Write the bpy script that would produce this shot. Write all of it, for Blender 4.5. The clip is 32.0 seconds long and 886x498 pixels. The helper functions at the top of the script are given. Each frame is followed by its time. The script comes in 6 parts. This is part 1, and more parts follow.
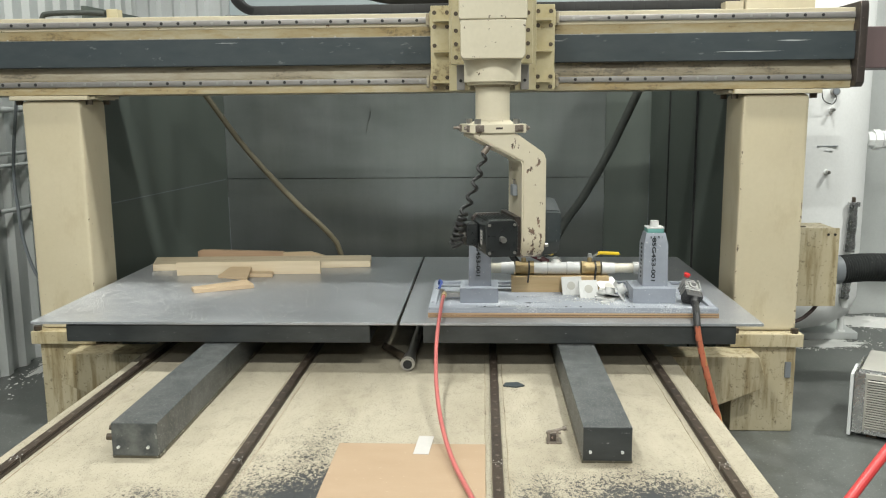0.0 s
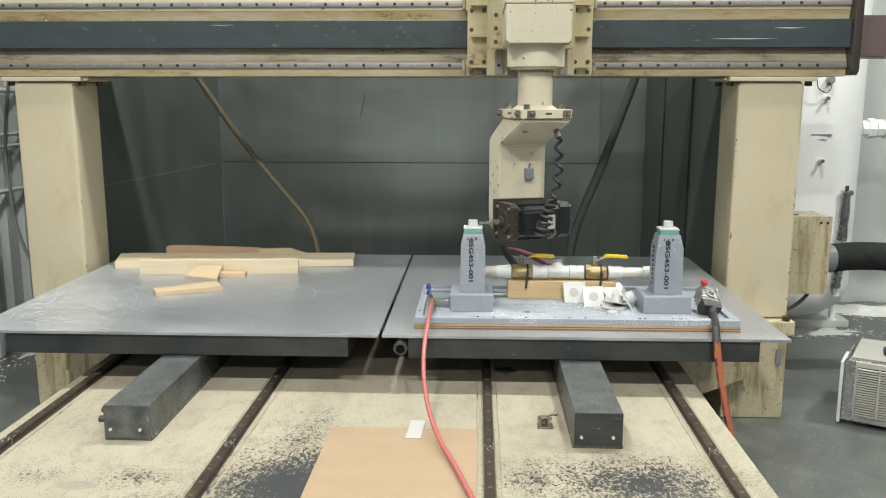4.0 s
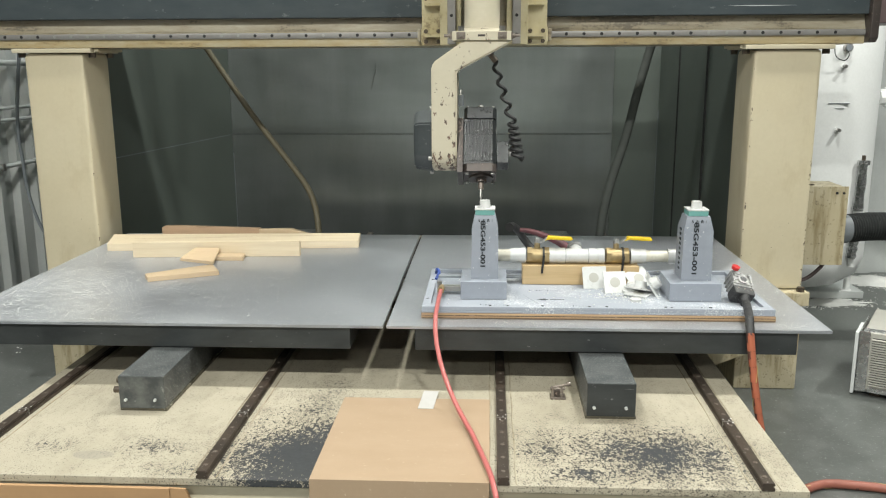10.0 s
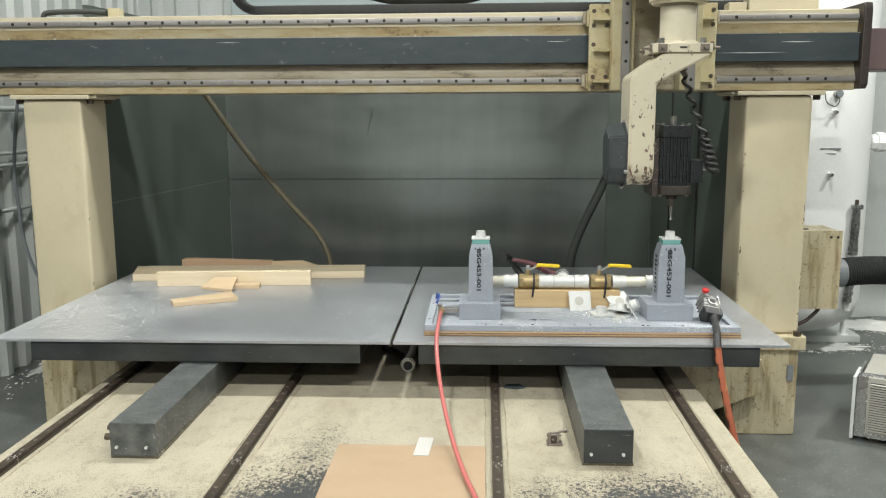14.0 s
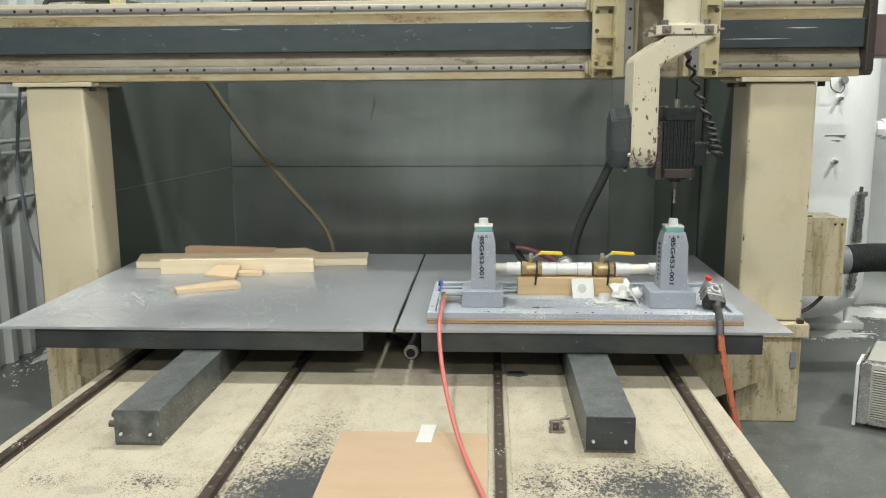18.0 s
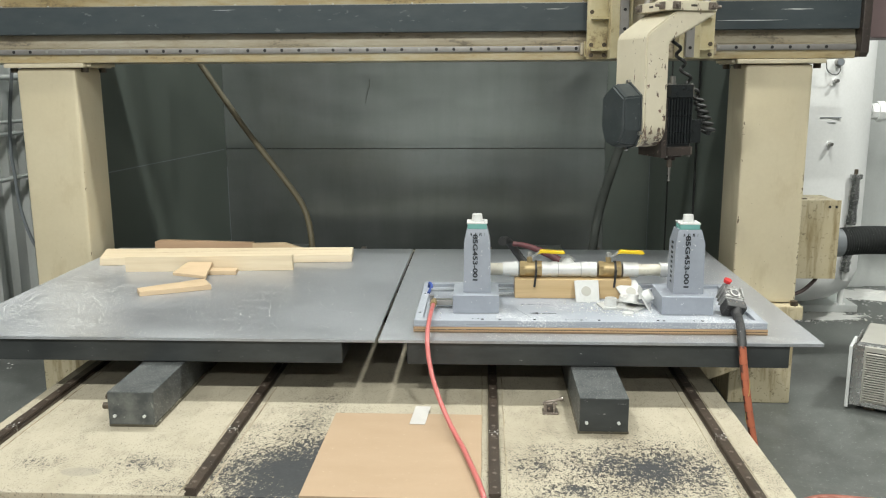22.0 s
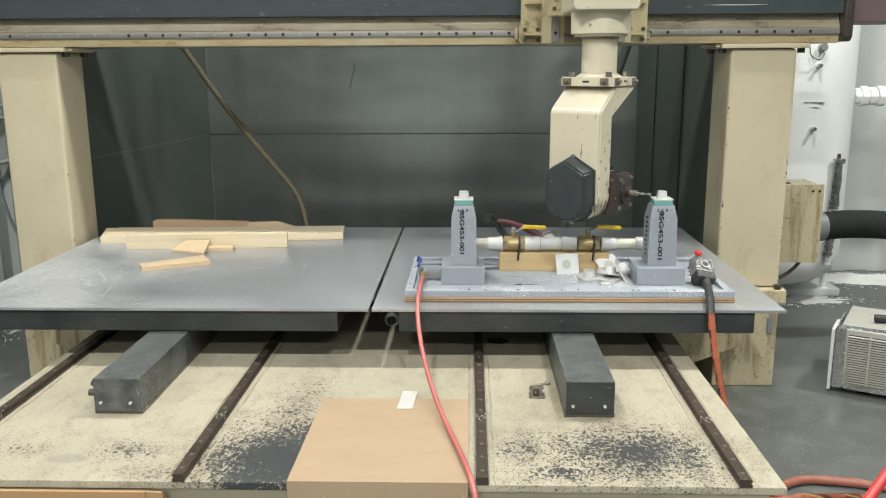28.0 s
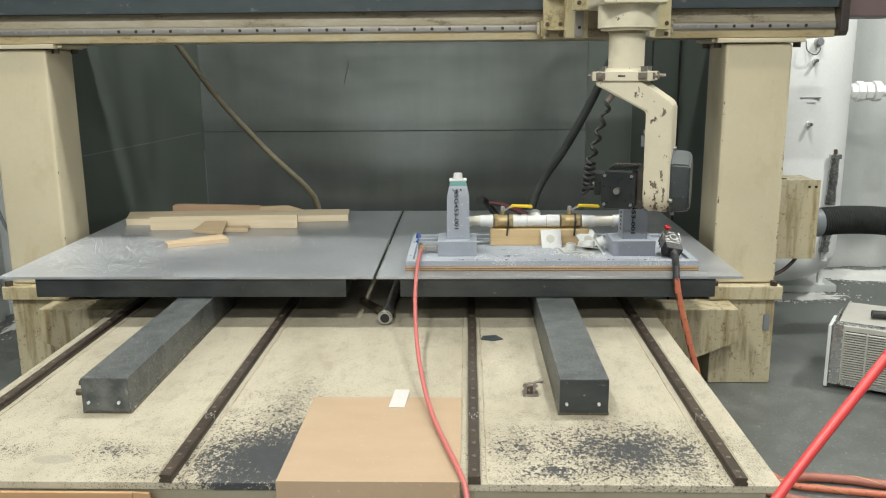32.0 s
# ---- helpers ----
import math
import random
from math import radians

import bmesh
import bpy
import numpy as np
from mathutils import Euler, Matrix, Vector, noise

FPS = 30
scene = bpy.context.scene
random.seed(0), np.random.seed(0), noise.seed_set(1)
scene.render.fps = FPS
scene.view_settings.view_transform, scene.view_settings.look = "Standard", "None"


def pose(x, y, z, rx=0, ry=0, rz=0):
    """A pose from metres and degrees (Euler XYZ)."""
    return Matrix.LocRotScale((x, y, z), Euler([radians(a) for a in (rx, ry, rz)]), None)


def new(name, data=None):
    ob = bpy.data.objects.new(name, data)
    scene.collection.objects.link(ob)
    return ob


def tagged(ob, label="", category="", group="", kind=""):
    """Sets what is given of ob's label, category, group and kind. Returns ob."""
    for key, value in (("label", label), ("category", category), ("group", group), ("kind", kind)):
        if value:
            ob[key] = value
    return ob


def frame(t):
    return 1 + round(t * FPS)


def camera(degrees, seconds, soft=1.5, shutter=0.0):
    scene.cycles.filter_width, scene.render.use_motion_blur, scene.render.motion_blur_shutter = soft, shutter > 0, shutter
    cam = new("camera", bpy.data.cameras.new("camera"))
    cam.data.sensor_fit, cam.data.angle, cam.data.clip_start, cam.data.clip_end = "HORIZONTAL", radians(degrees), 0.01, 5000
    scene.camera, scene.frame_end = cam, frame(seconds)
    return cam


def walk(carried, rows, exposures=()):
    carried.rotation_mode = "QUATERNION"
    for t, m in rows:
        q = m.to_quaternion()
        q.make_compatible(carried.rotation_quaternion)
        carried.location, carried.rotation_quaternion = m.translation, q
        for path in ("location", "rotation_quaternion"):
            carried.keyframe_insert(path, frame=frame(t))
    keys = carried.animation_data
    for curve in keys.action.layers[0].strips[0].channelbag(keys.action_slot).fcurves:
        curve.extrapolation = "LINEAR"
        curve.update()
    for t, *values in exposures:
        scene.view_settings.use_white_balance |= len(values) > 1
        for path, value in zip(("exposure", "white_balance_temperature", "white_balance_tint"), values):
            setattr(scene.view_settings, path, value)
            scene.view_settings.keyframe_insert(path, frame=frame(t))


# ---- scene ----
def eye(x, y, z, tilt, yaw, roll):
    """Camera pose: place, degrees of tilt, turn to the left and roll."""
    return pose(x, y, z, 90 + tilt, 0, yaw) @ pose(0, 0, 0, 0, 0, roll)


cam = camera(55.24, 32.0, soft=1.15)
walk(cam, [
    (0, eye(0.294, -4.019, 1.576, -9.498, 2.764, -0.505)),
    (0.5, eye(0.295, -4.019, 1.576, -9.898, 2.767, -0.473)),
    (1, eye(0.295, -4.016, 1.577, -10.031, 2.726, -0.202)),
    (1.5, eye(0.287, -4.015, 1.576, -10.101, 2.560, 0.157)),
    (2, eye(0.285, -4.016, 1.574, -10.160, 2.462, 0.237)),
    (2.5, eye(0.290, -4.019, 1.574, -10.231, 2.321, 0.310)),
    (3, eye(0.294, -4.018, 1.574, -10.425, 2.123, 0.409)),
    (3.5, eye(0.296, -4.019, 1.575, -10.437, 2.192, 0.183)),
    (5.5, eye(0.293, -4.013, 1.569, -10.876, 2.666, 0.079)),
    (6, eye(0.288, -4.007, 1.567, -10.985, 2.767, 0.181)),
    (6.5, eye(0.290, -4.011, 1.567, -10.928, 2.722, 0.294)),
    (7, eye(0.287, -4.013, 1.567, -11.037, 2.803, 0.395)),
    (7.5, eye(0.287, -4.012, 1.568, -11.644, 2.930, 0.326)),
    (8, eye(0.290, -4.012, 1.567, -11.819, 3.021, 0.119)),
    (8.5, eye(0.290, -4.013, 1.566, -11.966, 3.094, -0.188)),
    (9, eye(0.293, -4.013, 1.567, -12.038, 3.122, -0.282)),
    (9.5, eye(0.293, -4.011, 1.567, -12.255, 3.185, -0.255)),
    (10, eye(0.294, -4.009, 1.568, -12.353, 3.176, -0.268)),
    (10.5, eye(0.296, -3.994, 1.579, -12.121, 3.097, -0.002)),
    (11, eye(0.296, -4.004, 1.580, -9.783, 3.070, 0.041)),
    (11.5, eye(0.298, -4.007, 1.582, -9.202, 3.133, 0.064)),
    (12, eye(0.298, -4.006, 1.575, -8.952, 2.956, 0.242)),
    (12.5, eye(0.297, -4.005, 1.573, -8.917, 2.980, 0.228)),
    (13, eye(0.295, -4.003, 1.568, -8.853, 2.918, 0.168)),
    (13.5, eye(0.295, -4.007, 1.572, -9.101, 2.903, -0.090)),
    (14, eye(0.297, -4.005, 1.568, -9.354, 2.892, -0.286)),
    (14.5, eye(0.298, -4.006, 1.569, -9.821, 2.977, -0.347)),
    (16.5, eye(0.297, -4.003, 1.569, -9.996, 3.039, -0.240)),
    (17, eye(0.298, -4.004, 1.568, -10.003, 3.024, -0.428)),
    (17.5, eye(0.300, -4.005, 1.567, -10.033, 3.040, -0.476)),
    (18, eye(0.301, -4.004, 1.570, -10.230, 3.157, -0.367)),
    (18.5, eye(0.302, -4.004, 1.569, -10.258, 3.227, -0.308)),
    (19, eye(0.301, -4.004, 1.569, -10.455, 3.149, -0.349)),
    (19.5, eye(0.303, -4.002, 1.569, -10.810, 3.031, -0.558)),
    (20, eye(0.307, -4.002, 1.569, -10.944, 3.029, -0.771)),
    (20.5, eye(0.311, -3.999, 1.571, -11.114, 3.087, -0.677)),
    (21, eye(0.307, -3.999, 1.568, -11.263, 2.907, -0.376)),
    (21.5, eye(0.305, -4.000, 1.569, -11.339, 2.792, -0.234)),
    (22, eye(0.307, -4.000, 1.566, -11.381, 2.883, -0.302)),
    (22.5, eye(0.307, -4.000, 1.567, -11.467, 2.860, -0.406)),
    (23, eye(0.304, -4.000, 1.565, -11.464, 2.811, -0.486)),
    (23.5, eye(0.305, -3.999, 1.567, -11.615, 2.784, -0.341)),
    (24, eye(0.307, -3.999, 1.565, -11.660, 2.648, -0.280)),
    (24.5, eye(0.306, -3.997, 1.563, -11.688, 2.516, -0.357)),
    (25, eye(0.306, -3.998, 1.562, -11.747, 2.561, -0.458)),
    (25.5, eye(0.306, -3.999, 1.563, -11.734, 2.525, -0.462)),
    (27.5, eye(0.300, -4.000, 1.562, -12.373, 2.036, -0.138)),
    (28, eye(0.302, -4.000, 1.563, -12.339, 1.850, -0.299)),
    (28.5, eye(0.306, -3.999, 1.560, -12.181, 1.899, -0.591)),
    (29, eye(0.304, -3.996, 1.560, -12.383, 1.881, -0.513)),
    (29.5, eye(0.304, -3.996, 1.560, -12.495, 1.888, -0.425)),
    (30, eye(0.306, -3.997, 1.561, -12.536, 1.957, -0.558)),
    (30.5, eye(0.308, -3.993, 1.557, -12.672, 1.857, -0.623)),
    (31, eye(0.315, -3.981, 1.556, -12.711, 1.814, -0.868)),
    (31.5, eye(0.319, -3.973, 1.555, -12.589, 1.882, -0.807)),
    (32, eye(0.320, -3.970, 1.551, -12.456, 1.706, -0.475)),
], exposures=[(0, 0.0), (32, 0.0)])

# ---- world and lamps ----
world = bpy.data.worlds.new("workshop")
scene.world = world
world.use_nodes = True
world.node_tree.nodes["Background"].inputs[0].default_value = (0.8, 0.87, 0.95, 1)
world.node_tree.nodes["Background"].inputs[1].default_value = 0.085


def overhead_lamp(x, y, watts, size_x, size_y, z=4.70):
    data = bpy.data.lights.new("hall_and_fill_lamp", "AREA")
    data.shape, data.size, data.size_y, data.energy = "RECTANGLE", size_x, size_y, watts
    data.color = (0.975, 0.99, 0.93)
    lamp = new("hall_and_fill_lamp", data)
    lamp.matrix_world = pose(x, y, z)
    return lamp


# compact hall lamps in rows: over the tables, before the machine and at the far end; the row behind the machine is
# added on the same spacing
for lamp_y, lamp_watts in ((3.4, 70), (-0.45, 88), (-4.35, 152), (-8.7, 185)):
    for lamp_x in (-0.85, 1.65):
        overhead_lamp(lamp_x, lamp_y, lamp_watts, 0.30, 0.20)
# added fill lamps: brighten the tank, the left column and the side walls
overhead_lamp(4.15, -0.45, 160, 0.30, 0.20)
overhead_lamp(-3.35, -0.45, 28, 0.30, 0.20)
overhead_lamp(-3.35, -4.35, 120, 0.30, 0.20)


# ---- materials ----
def nodes_of(name):
    m = bpy.data.materials.new(name)
    m.use_nodes = True
    nt = m.node_tree
    return m, nt, nt.nodes["Principled BSDF"]


def add(nt, kind, **values):
    n = nt.nodes.new(kind)
    for k, v in values.items():
        if k.startswith("i_"):
            n.inputs[k[2:].replace("_", " ")].default_value = v
    return n


def coords(nt, scale=(1, 1, 1)):
    tc = nt.nodes.new("ShaderNodeTexCoord")
    mp = nt.nodes.new("ShaderNodeMapping")
    mp.inputs["Scale"].default_value = scale
    nt.links.new(tc.outputs["Object"], mp.inputs["Vector"])
    return mp.outputs["Vector"]


def noise_tex(nt, vec, scale, detail=4, rough=0.6):
    n = add(nt, "ShaderNodeTexNoise", i_Scale=scale, i_Detail=detail, i_Roughness=rough)
    nt.links.new(vec, n.inputs["Vector"])
    return n.outputs["Fac"]


def ramp(nt, fac, stops):
    r = nt.nodes.new("ShaderNodeValToRGB")
    el = r.color_ramp.elements
    while len(el) < len(stops):
        el.new(0.5)
    for e, (p, c) in zip(el, stops):
        e.position = p
        e.color = (c, c, c, 1) if isinstance(c, (int, float)) else (*c, 1)
    nt.links.new(fac, r.inputs["Fac"])
    return r.outputs["Color"]


def mixc(nt, fac, a, b, mode="MIX"):
    m = nt.nodes.new("ShaderNodeMix")
    m.data_type, m.blend_type = "RGBA", mode
    for k, v in ((0, fac), (6, a), (7, b)):
        if isinstance(v, (tuple, list)):
            m.inputs[k].default_value = (*v, 1)
        elif isinstance(v, (int, float)):
            m.inputs[k].default_value = v
        else:
            nt.links.new(v, m.inputs[k])
    return m.outputs[2]


def maths(nt, op, a, b=0.0, c=0.0, clamp=False):
    m = nt.nodes.new("ShaderNodeMath")
    m.operation, m.use_clamp = op, clamp
    for k, v in enumerate((a, b, c)):
        if isinstance(v, (int, float)):
            m.inputs[k].default_value = v
        else:
            nt.links.new(v, m.inputs[k])
    return m.outputs[0]


def bump(nt, bsdf, height, strength, distance=0.002):
    b = add(nt, "ShaderNodeBump", i_Strength=strength, i_Distance=distance)
    nt.links.new(height, b.inputs["Height"])
    nt.links.new(b.outputs["Normal"], bsdf.inputs["Normal"])


def surface(name, base, second=None, rough=0.5, metal=0.0, large=3.0, fine=60.0, relief=0.15, spots=None, spot_size=40.0, spot_amount=0.62, stretch=(1, 1, 1), spec=0.5):
    """A paint, metal, wood or plastic: two tones at a large scale, fine grain, relief, and spots of a third tone."""
    m, nt, bsdf = nodes_of(name)
    vec = coords(nt, stretch)
    second = second or tuple(c * 0.78 for c in base)
    big = noise_tex(nt, vec, large, 5)
    small = noise_tex(nt, vec, fine, 3)
    col = mixc(nt, ramp(nt, big, [(0.35, 0), (0.68, 1)]), base, second)
    col = mixc(nt, 0.28, col, mixc(nt, small, tuple(c * 0.72 for c in base), tuple(min(1, c * 1.2) for c in base)))
    if spots:
        sp = noise_tex(nt, vec, spot_size, 5, 0.65)
        col = mixc(nt, ramp(nt, sp, [(spot_amount, 0), (spot_amount + 0.025, 1)]), col, spots)
    nt.links.new(col, bsdf.inputs["Base Color"])
    nt.links.new(maths(nt, "MULTIPLY_ADD", small, 0.25, rough - 0.12, True), bsdf.inputs["Roughness"])
    bsdf.inputs["Metallic"].default_value = metal
    bsdf.inputs["Specular IOR Level"].default_value = spec
    bump(nt, bsdf, small, relief)
    return m


def grimy(name, base, oil, dirt, rough, stretch=(0.4, 1, 1.6), shift=0.0):
    """Paint with soft oily films, fine smears and small dark specks that gather in the films."""
    m, nt, bsdf = nodes_of(name)
    vec = coords(nt, stretch)
    film = noise_tex(nt, vec, 4.5, 7, 0.62)
    smear = noise_tex(nt, vec, 17, 7, 0.7)
    small = noise_tex(nt, coords(nt), 70, 4, 0.65)
    col = mixc(nt, ramp(nt, film, [(0.37 + shift, 0), (0.66 + shift, 0.95)]), base, oil)
    col = mixc(nt, ramp(nt, smear, [(0.46 + shift * 0.5, 0), (0.70 + shift * 0.5, 0.8)]), col, oil)
    level = maths(nt, "MULTIPLY_ADD", film, 0.55, maths(nt, "MULTIPLY_ADD", smear, 0.5, maths(nt, "MULTIPLY", small, 0.25)))
    col = mixc(nt, ramp(nt, level, [(0.70, 0), (0.765, 0.9)]), col, dirt)
    col = mixc(nt, 0.2, col, mixc(nt, small, tuple(c * 0.6 for c in base), tuple(min(1, c * 1.2) for c in base)))
    nt.links.new(col, bsdf.inputs["Base Color"])
    nt.links.new(maths(nt, "MULTIPLY_ADD", smear, 0.3, rough - 0.15, True), bsdf.inputs["Roughness"])
    bump(nt, bsdf, small, 0.1)
    return m


def dusted(name, base):
    """Plastic sheet under drifts of white milling dust."""
    m, nt, bsdf = nodes_of(name)
    vec = coords(nt)
    drift_at = noise_tex(nt, vec, 6, 5, 0.6)
    grit = noise_tex(nt, vec, 160, 4, 0.7)
    col = mixc(nt, noise_tex(nt, vec, 9, 4), base, tuple(c * 0.9 for c in base))
    level = maths(nt, "MULTIPLY_ADD", drift_at, 0.6, maths(nt, "MULTIPLY", grit, 0.7))
    cover = ramp(nt, level, [(0.69, 0), (0.82, 0.75)])
    col = mixc(nt, cover, col, (0.70, 0.71, 0.72))
    nt.links.new(col, bsdf.inputs["Base Color"])
    bsdf.inputs["Roughness"].default_value = 0.6
    bump(nt, bsdf, grit, 0.2, 0.001)
    return m


CREAM = surface("cream_paint", (0.56, 0.505, 0.38), (0.49, 0.43, 0.295), 0.42, large=3.0, relief=0.06, spots=(0.18, 0.12, 0.06), spot_size=20, spot_amount=0.67)
CREAM_HEAD = surface("cream_enamel", (0.62, 0.57, 0.445), (0.56, 0.51, 0.385), 0.38, large=3, relief=0.05, spots=(0.10, 0.07, 0.05), spot_size=40, spot_amount=0.665)
CREAM_DIRTY = grimy("oily_cream_paint", (0.41, 0.37, 0.285), (0.26, 0.205, 0.125), (0.07, 0.05, 0.03), 0.45)
CREAM_OILED = grimy("oil_streaked_cream_paint", (0.49, 0.44, 0.31), (0.35, 0.23, 0.07), (0.12, 0.08, 0.035), 0.4)
YELLOWED = grimy("yellowed_cream_paint", (0.56, 0.50, 0.325), (0.43, 0.35, 0.17), (0.16, 0.105, 0.05), 0.36, (1, 1, 1), 0.04)
BEAM_PANEL = surface("dark_grey_blue_steel", (0.046, 0.058, 0.065), (0.066, 0.078, 0.082), 0.40, large=13, fine=45, relief=0.08, spots=(0.125, 0.14, 0.14), spot_size=30, spot_amount=0.655, stretch=(0.5, 1, 1.3), spec=0.25)
BLACK_STEEL = surface("black_steel", (0.042, 0.047, 0.049), (0.125, 0.132, 0.130), 0.42, large=16, fine=130, relief=0.08, spots=(0.30, 0.31, 0.30), spot_size=210, spot_amount=0.585)
SCUFFED = surface("scuffed_black_paint", (0.045, 0.050, 0.052), (0.150, 0.157, 0.148), 0.42, large=22, fine=110, relief=0.08, spots=(0.20, 0.205, 0.19), spot_size=34, spot_amount=0.63)
STAINED = surface("stained_bare_steel", (0.17, 0.155, 0.115), (0.075, 0.068, 0.055), 0.5, 0.2, large=30, relief=0.15, spots=(0.42, 0.40, 0.34), spot_size=60, spot_amount=0.60)
CHANNEL = surface("black_channel_steel", (0.022, 0.025, 0.026), (0.050, 0.055, 0.055), 0.42, large=9, relief=0.1, spots=(0.16, 0.165, 0.16), spot_size=60, spot_amount=0.66, stretch=(0.6, 1, 1.5))
RAIL = surface("ground_rail_steel", (0.31, 0.298, 0.285), (0.24, 0.222, 0.208), 0.48, 0.55, large=14, relief=0.05)
BED_RAIL = surface("greasy_rail_steel", (0.046, 0.036, 0.029), (0.095, 0.070, 0.052), 0.36, 0.3, large=9, relief=0.1, spots=(0.26, 0.24, 0.22), spot_size=130, spot_amount=0.64)
# flat black for joints, posts and screws, and for the shade inside holes
HOLE = surface("hole_black", (0.012, 0.012, 0.012), None, 0.7)
STEEL = surface("bolt_steel", (0.42, 0.41, 0.39), (0.30, 0.29, 0.27), 0.35, 0.9, large=20, relief=0.05)
DARK_BOLT = surface("blackened_bolt", (0.075, 0.062, 0.05), (0.14, 0.105, 0.07), 0.45, 0.5, large=60, relief=0.2)
CLAMP = surface("grimy_clamp_steel", (0.22, 0.185, 0.155), (0.12, 0.10, 0.085), 0.45, 0.4, large=40, relief=0.2, spots=(0.45, 0.42, 0.38), spot_size=120, spot_amount=0.62)
RUST = surface("brown_grey_grimy_paint", (0.072, 0.058, 0.051), (0.042, 0.036, 0.034), 0.36, 0.35, large=22, relief=0.2, spots=(0.26, 0.20, 0.17), spot_size=55, spot_amount=0.625)
MAROON = surface("maroon_primer", (0.13, 0.09, 0.09), (0.10, 0.07, 0.072), 0.5, large=4)
MOTOR_BLACK = surface("motor_black", (0.012, 0.014, 0.015), (0.021, 0.024, 0.025), 0.30, large=8, relief=0.015, spec=0.6)
COVER_BLACK = surface("moulded_slate_black_cover", (0.030, 0.038, 0.041), (0.055, 0.063, 0.066), 0.45, large=9, relief=0.08, spots=(0.15, 0.16, 0.165), spot_size=60, spot_amount=0.66)
RUBBER = surface("black_rubber", (0.02, 0.02, 0.02), None, 0.5)
PVC_GREY = surface("grey_pvc", (0.31, 0.335, 0.385), (0.27, 0.295, 0.34), 0.42, large=9, relief=0.04, spots=(0.58, 0.60, 0.63), spot_size=70, spot_amount=0.65)
PVC_DUSTY = dusted("dust_covered_grey_pvc", (0.32, 0.345, 0.39))
PVC_WHITE = surface("white_pvc", (0.62, 0.625, 0.62), (0.55, 0.555, 0.54), 0.3, large=12, relief=0.02)
PVC_CREAM = surface("cream_pipe", (0.60, 0.575, 0.49), (0.55, 0.525, 0.44), 0.3, large=12, relief=0.02)
TEAL = surface("teal_foam", (0.17, 0.40, 0.37), (0.14, 0.34, 0.32), 0.5, large=10)
BRASS = surface("dull_brass", (0.42, 0.325, 0.17), (0.30, 0.22, 0.11), 0.42, 0.5, large=40, relief=0.2)
YELLOW = surface("yellow_vinyl", (0.78, 0.55, 0.02), (0.7, 0.48, 0.02), 0.35, large=10)
PINE = surface("pine", (0.74, 0.63, 0.46), (0.60, 0.48, 0.31), 0.5, large=4.5, fine=24, relief=0.15, stretch=(0.5, 10, 10), spots=(0.33, 0.19, 0.09), spot_size=4.5, spot_amount=0.715)
PINE_B = surface("red_brown_board", (0.50, 0.34, 0.22), (0.38, 0.245, 0.15), 0.5, large=3, fine=30, relief=0.1, stretch=(0.6, 9, 9))
PINE_C = surface("worn_board", (0.60, 0.46, 0.30), (0.50, 0.37, 0.235), 0.55, large=3, fine=30, relief=0.1, stretch=(0.6, 9, 9))
BLOCK_PINE = surface("knotty_orange_pine", (0.58, 0.425, 0.235), (0.47, 0.325, 0.16), 0.5, large=4, fine=24, relief=0.15, stretch=(0.5, 10, 10), spots=(0.28, 0.16, 0.07), spot_size=5, spot_amount=0.70)
PLY = surface("plywood_edge", (0.52, 0.35, 0.20), (0.17, 0.09, 0.04), 0.55, large=3, fine=40, stretch=(0.5, 1, 60))
CARDBOARD = surface("cardboard", (0.365, 0.265, 0.175), (0.33, 0.235, 0.15), 0.75, large=5, fine=90, relief=0.1, stretch=(1, 2, 1), spots=(0.46, 0.36, 0.25), spot_size=70, spot_amount=0.66)
CARTON = surface("brown_cardboard", (0.40, 0.245, 0.125), (0.35, 0.205, 0.10), 0.7, large=3)
PAPER = surface("white_paper_tape", (0.52, 0.505, 0.485), (0.46, 0.45, 0.43), 0.6, large=8)
RED_HOSE = surface("pink_red_hose", (0.47, 0.125, 0.118), (0.45, 0.165, 0.15), 0.34, large=9)
DULL_RED = surface("dull_red_sleeve", (0.15, 0.030, 0.038), (0.045, 0.025, 0.027), 0.55, large=14)
RED_HOSE_B = surface("red_rubber_hose", (0.50, 0.045, 0.045), (0.44, 0.04, 0.04), 0.35, large=9)
ORANGE = surface("orange_braid", (0.50, 0.155, 0.085), (0.36, 0.085, 0.05), 0.55, large=30, relief=0.3, spots=(0.10, 0.045, 0.035), spot_size=26, spot_amount=0.505, stretch=(1, 1, 0.3))
BROWN_CABLE = surface("brown_red_braid", (0.34, 0.12, 0.085), (0.25, 0.085, 0.06), 0.5, large=14, relief=0.3, spots=(0.10, 0.05, 0.04), spot_size=16, spot_amount=0.62)
TRACER = surface("yellow_tracer", (0.52, 0.40, 0.14), (0.3, 0.2, 0.08), 0.55, large=30)
SILVER = surface("scuffed_silver_casting", (0.44, 0.44, 0.425), (0.13, 0.13, 0.13), 0.45, 0.5, large=38, fine=120, relief=0.25, spots=(0.06, 0.06, 0.06), spot_size=70, spot_amount=0.66)
BOOT = surface("dusty_black_rubber", (0.022, 0.022, 0.023), (0.05, 0.05, 0.05), 0.5, large=30, spots=(0.30, 0.30, 0.29), spot_size=200, spot_amount=0.635)
DUCT = surface("dusty_black_duct_cloth", (0.016, 0.018, 0.018), (0.030, 0.033, 0.033), 0.7, large=14, relief=0.2, spots=(0.20, 0.205, 0.20), spot_size=90, spot_amount=0.66, spec=0.25)
RED_PLASTIC = surface("red_plastic", (0.60, 0.03, 0.03), None, 0.35)
TAN_HOSE = surface("tan_corrugated_hose", (0.130, 0.112, 0.070), (0.100, 0.088, 0.055), 0.5, large=20)
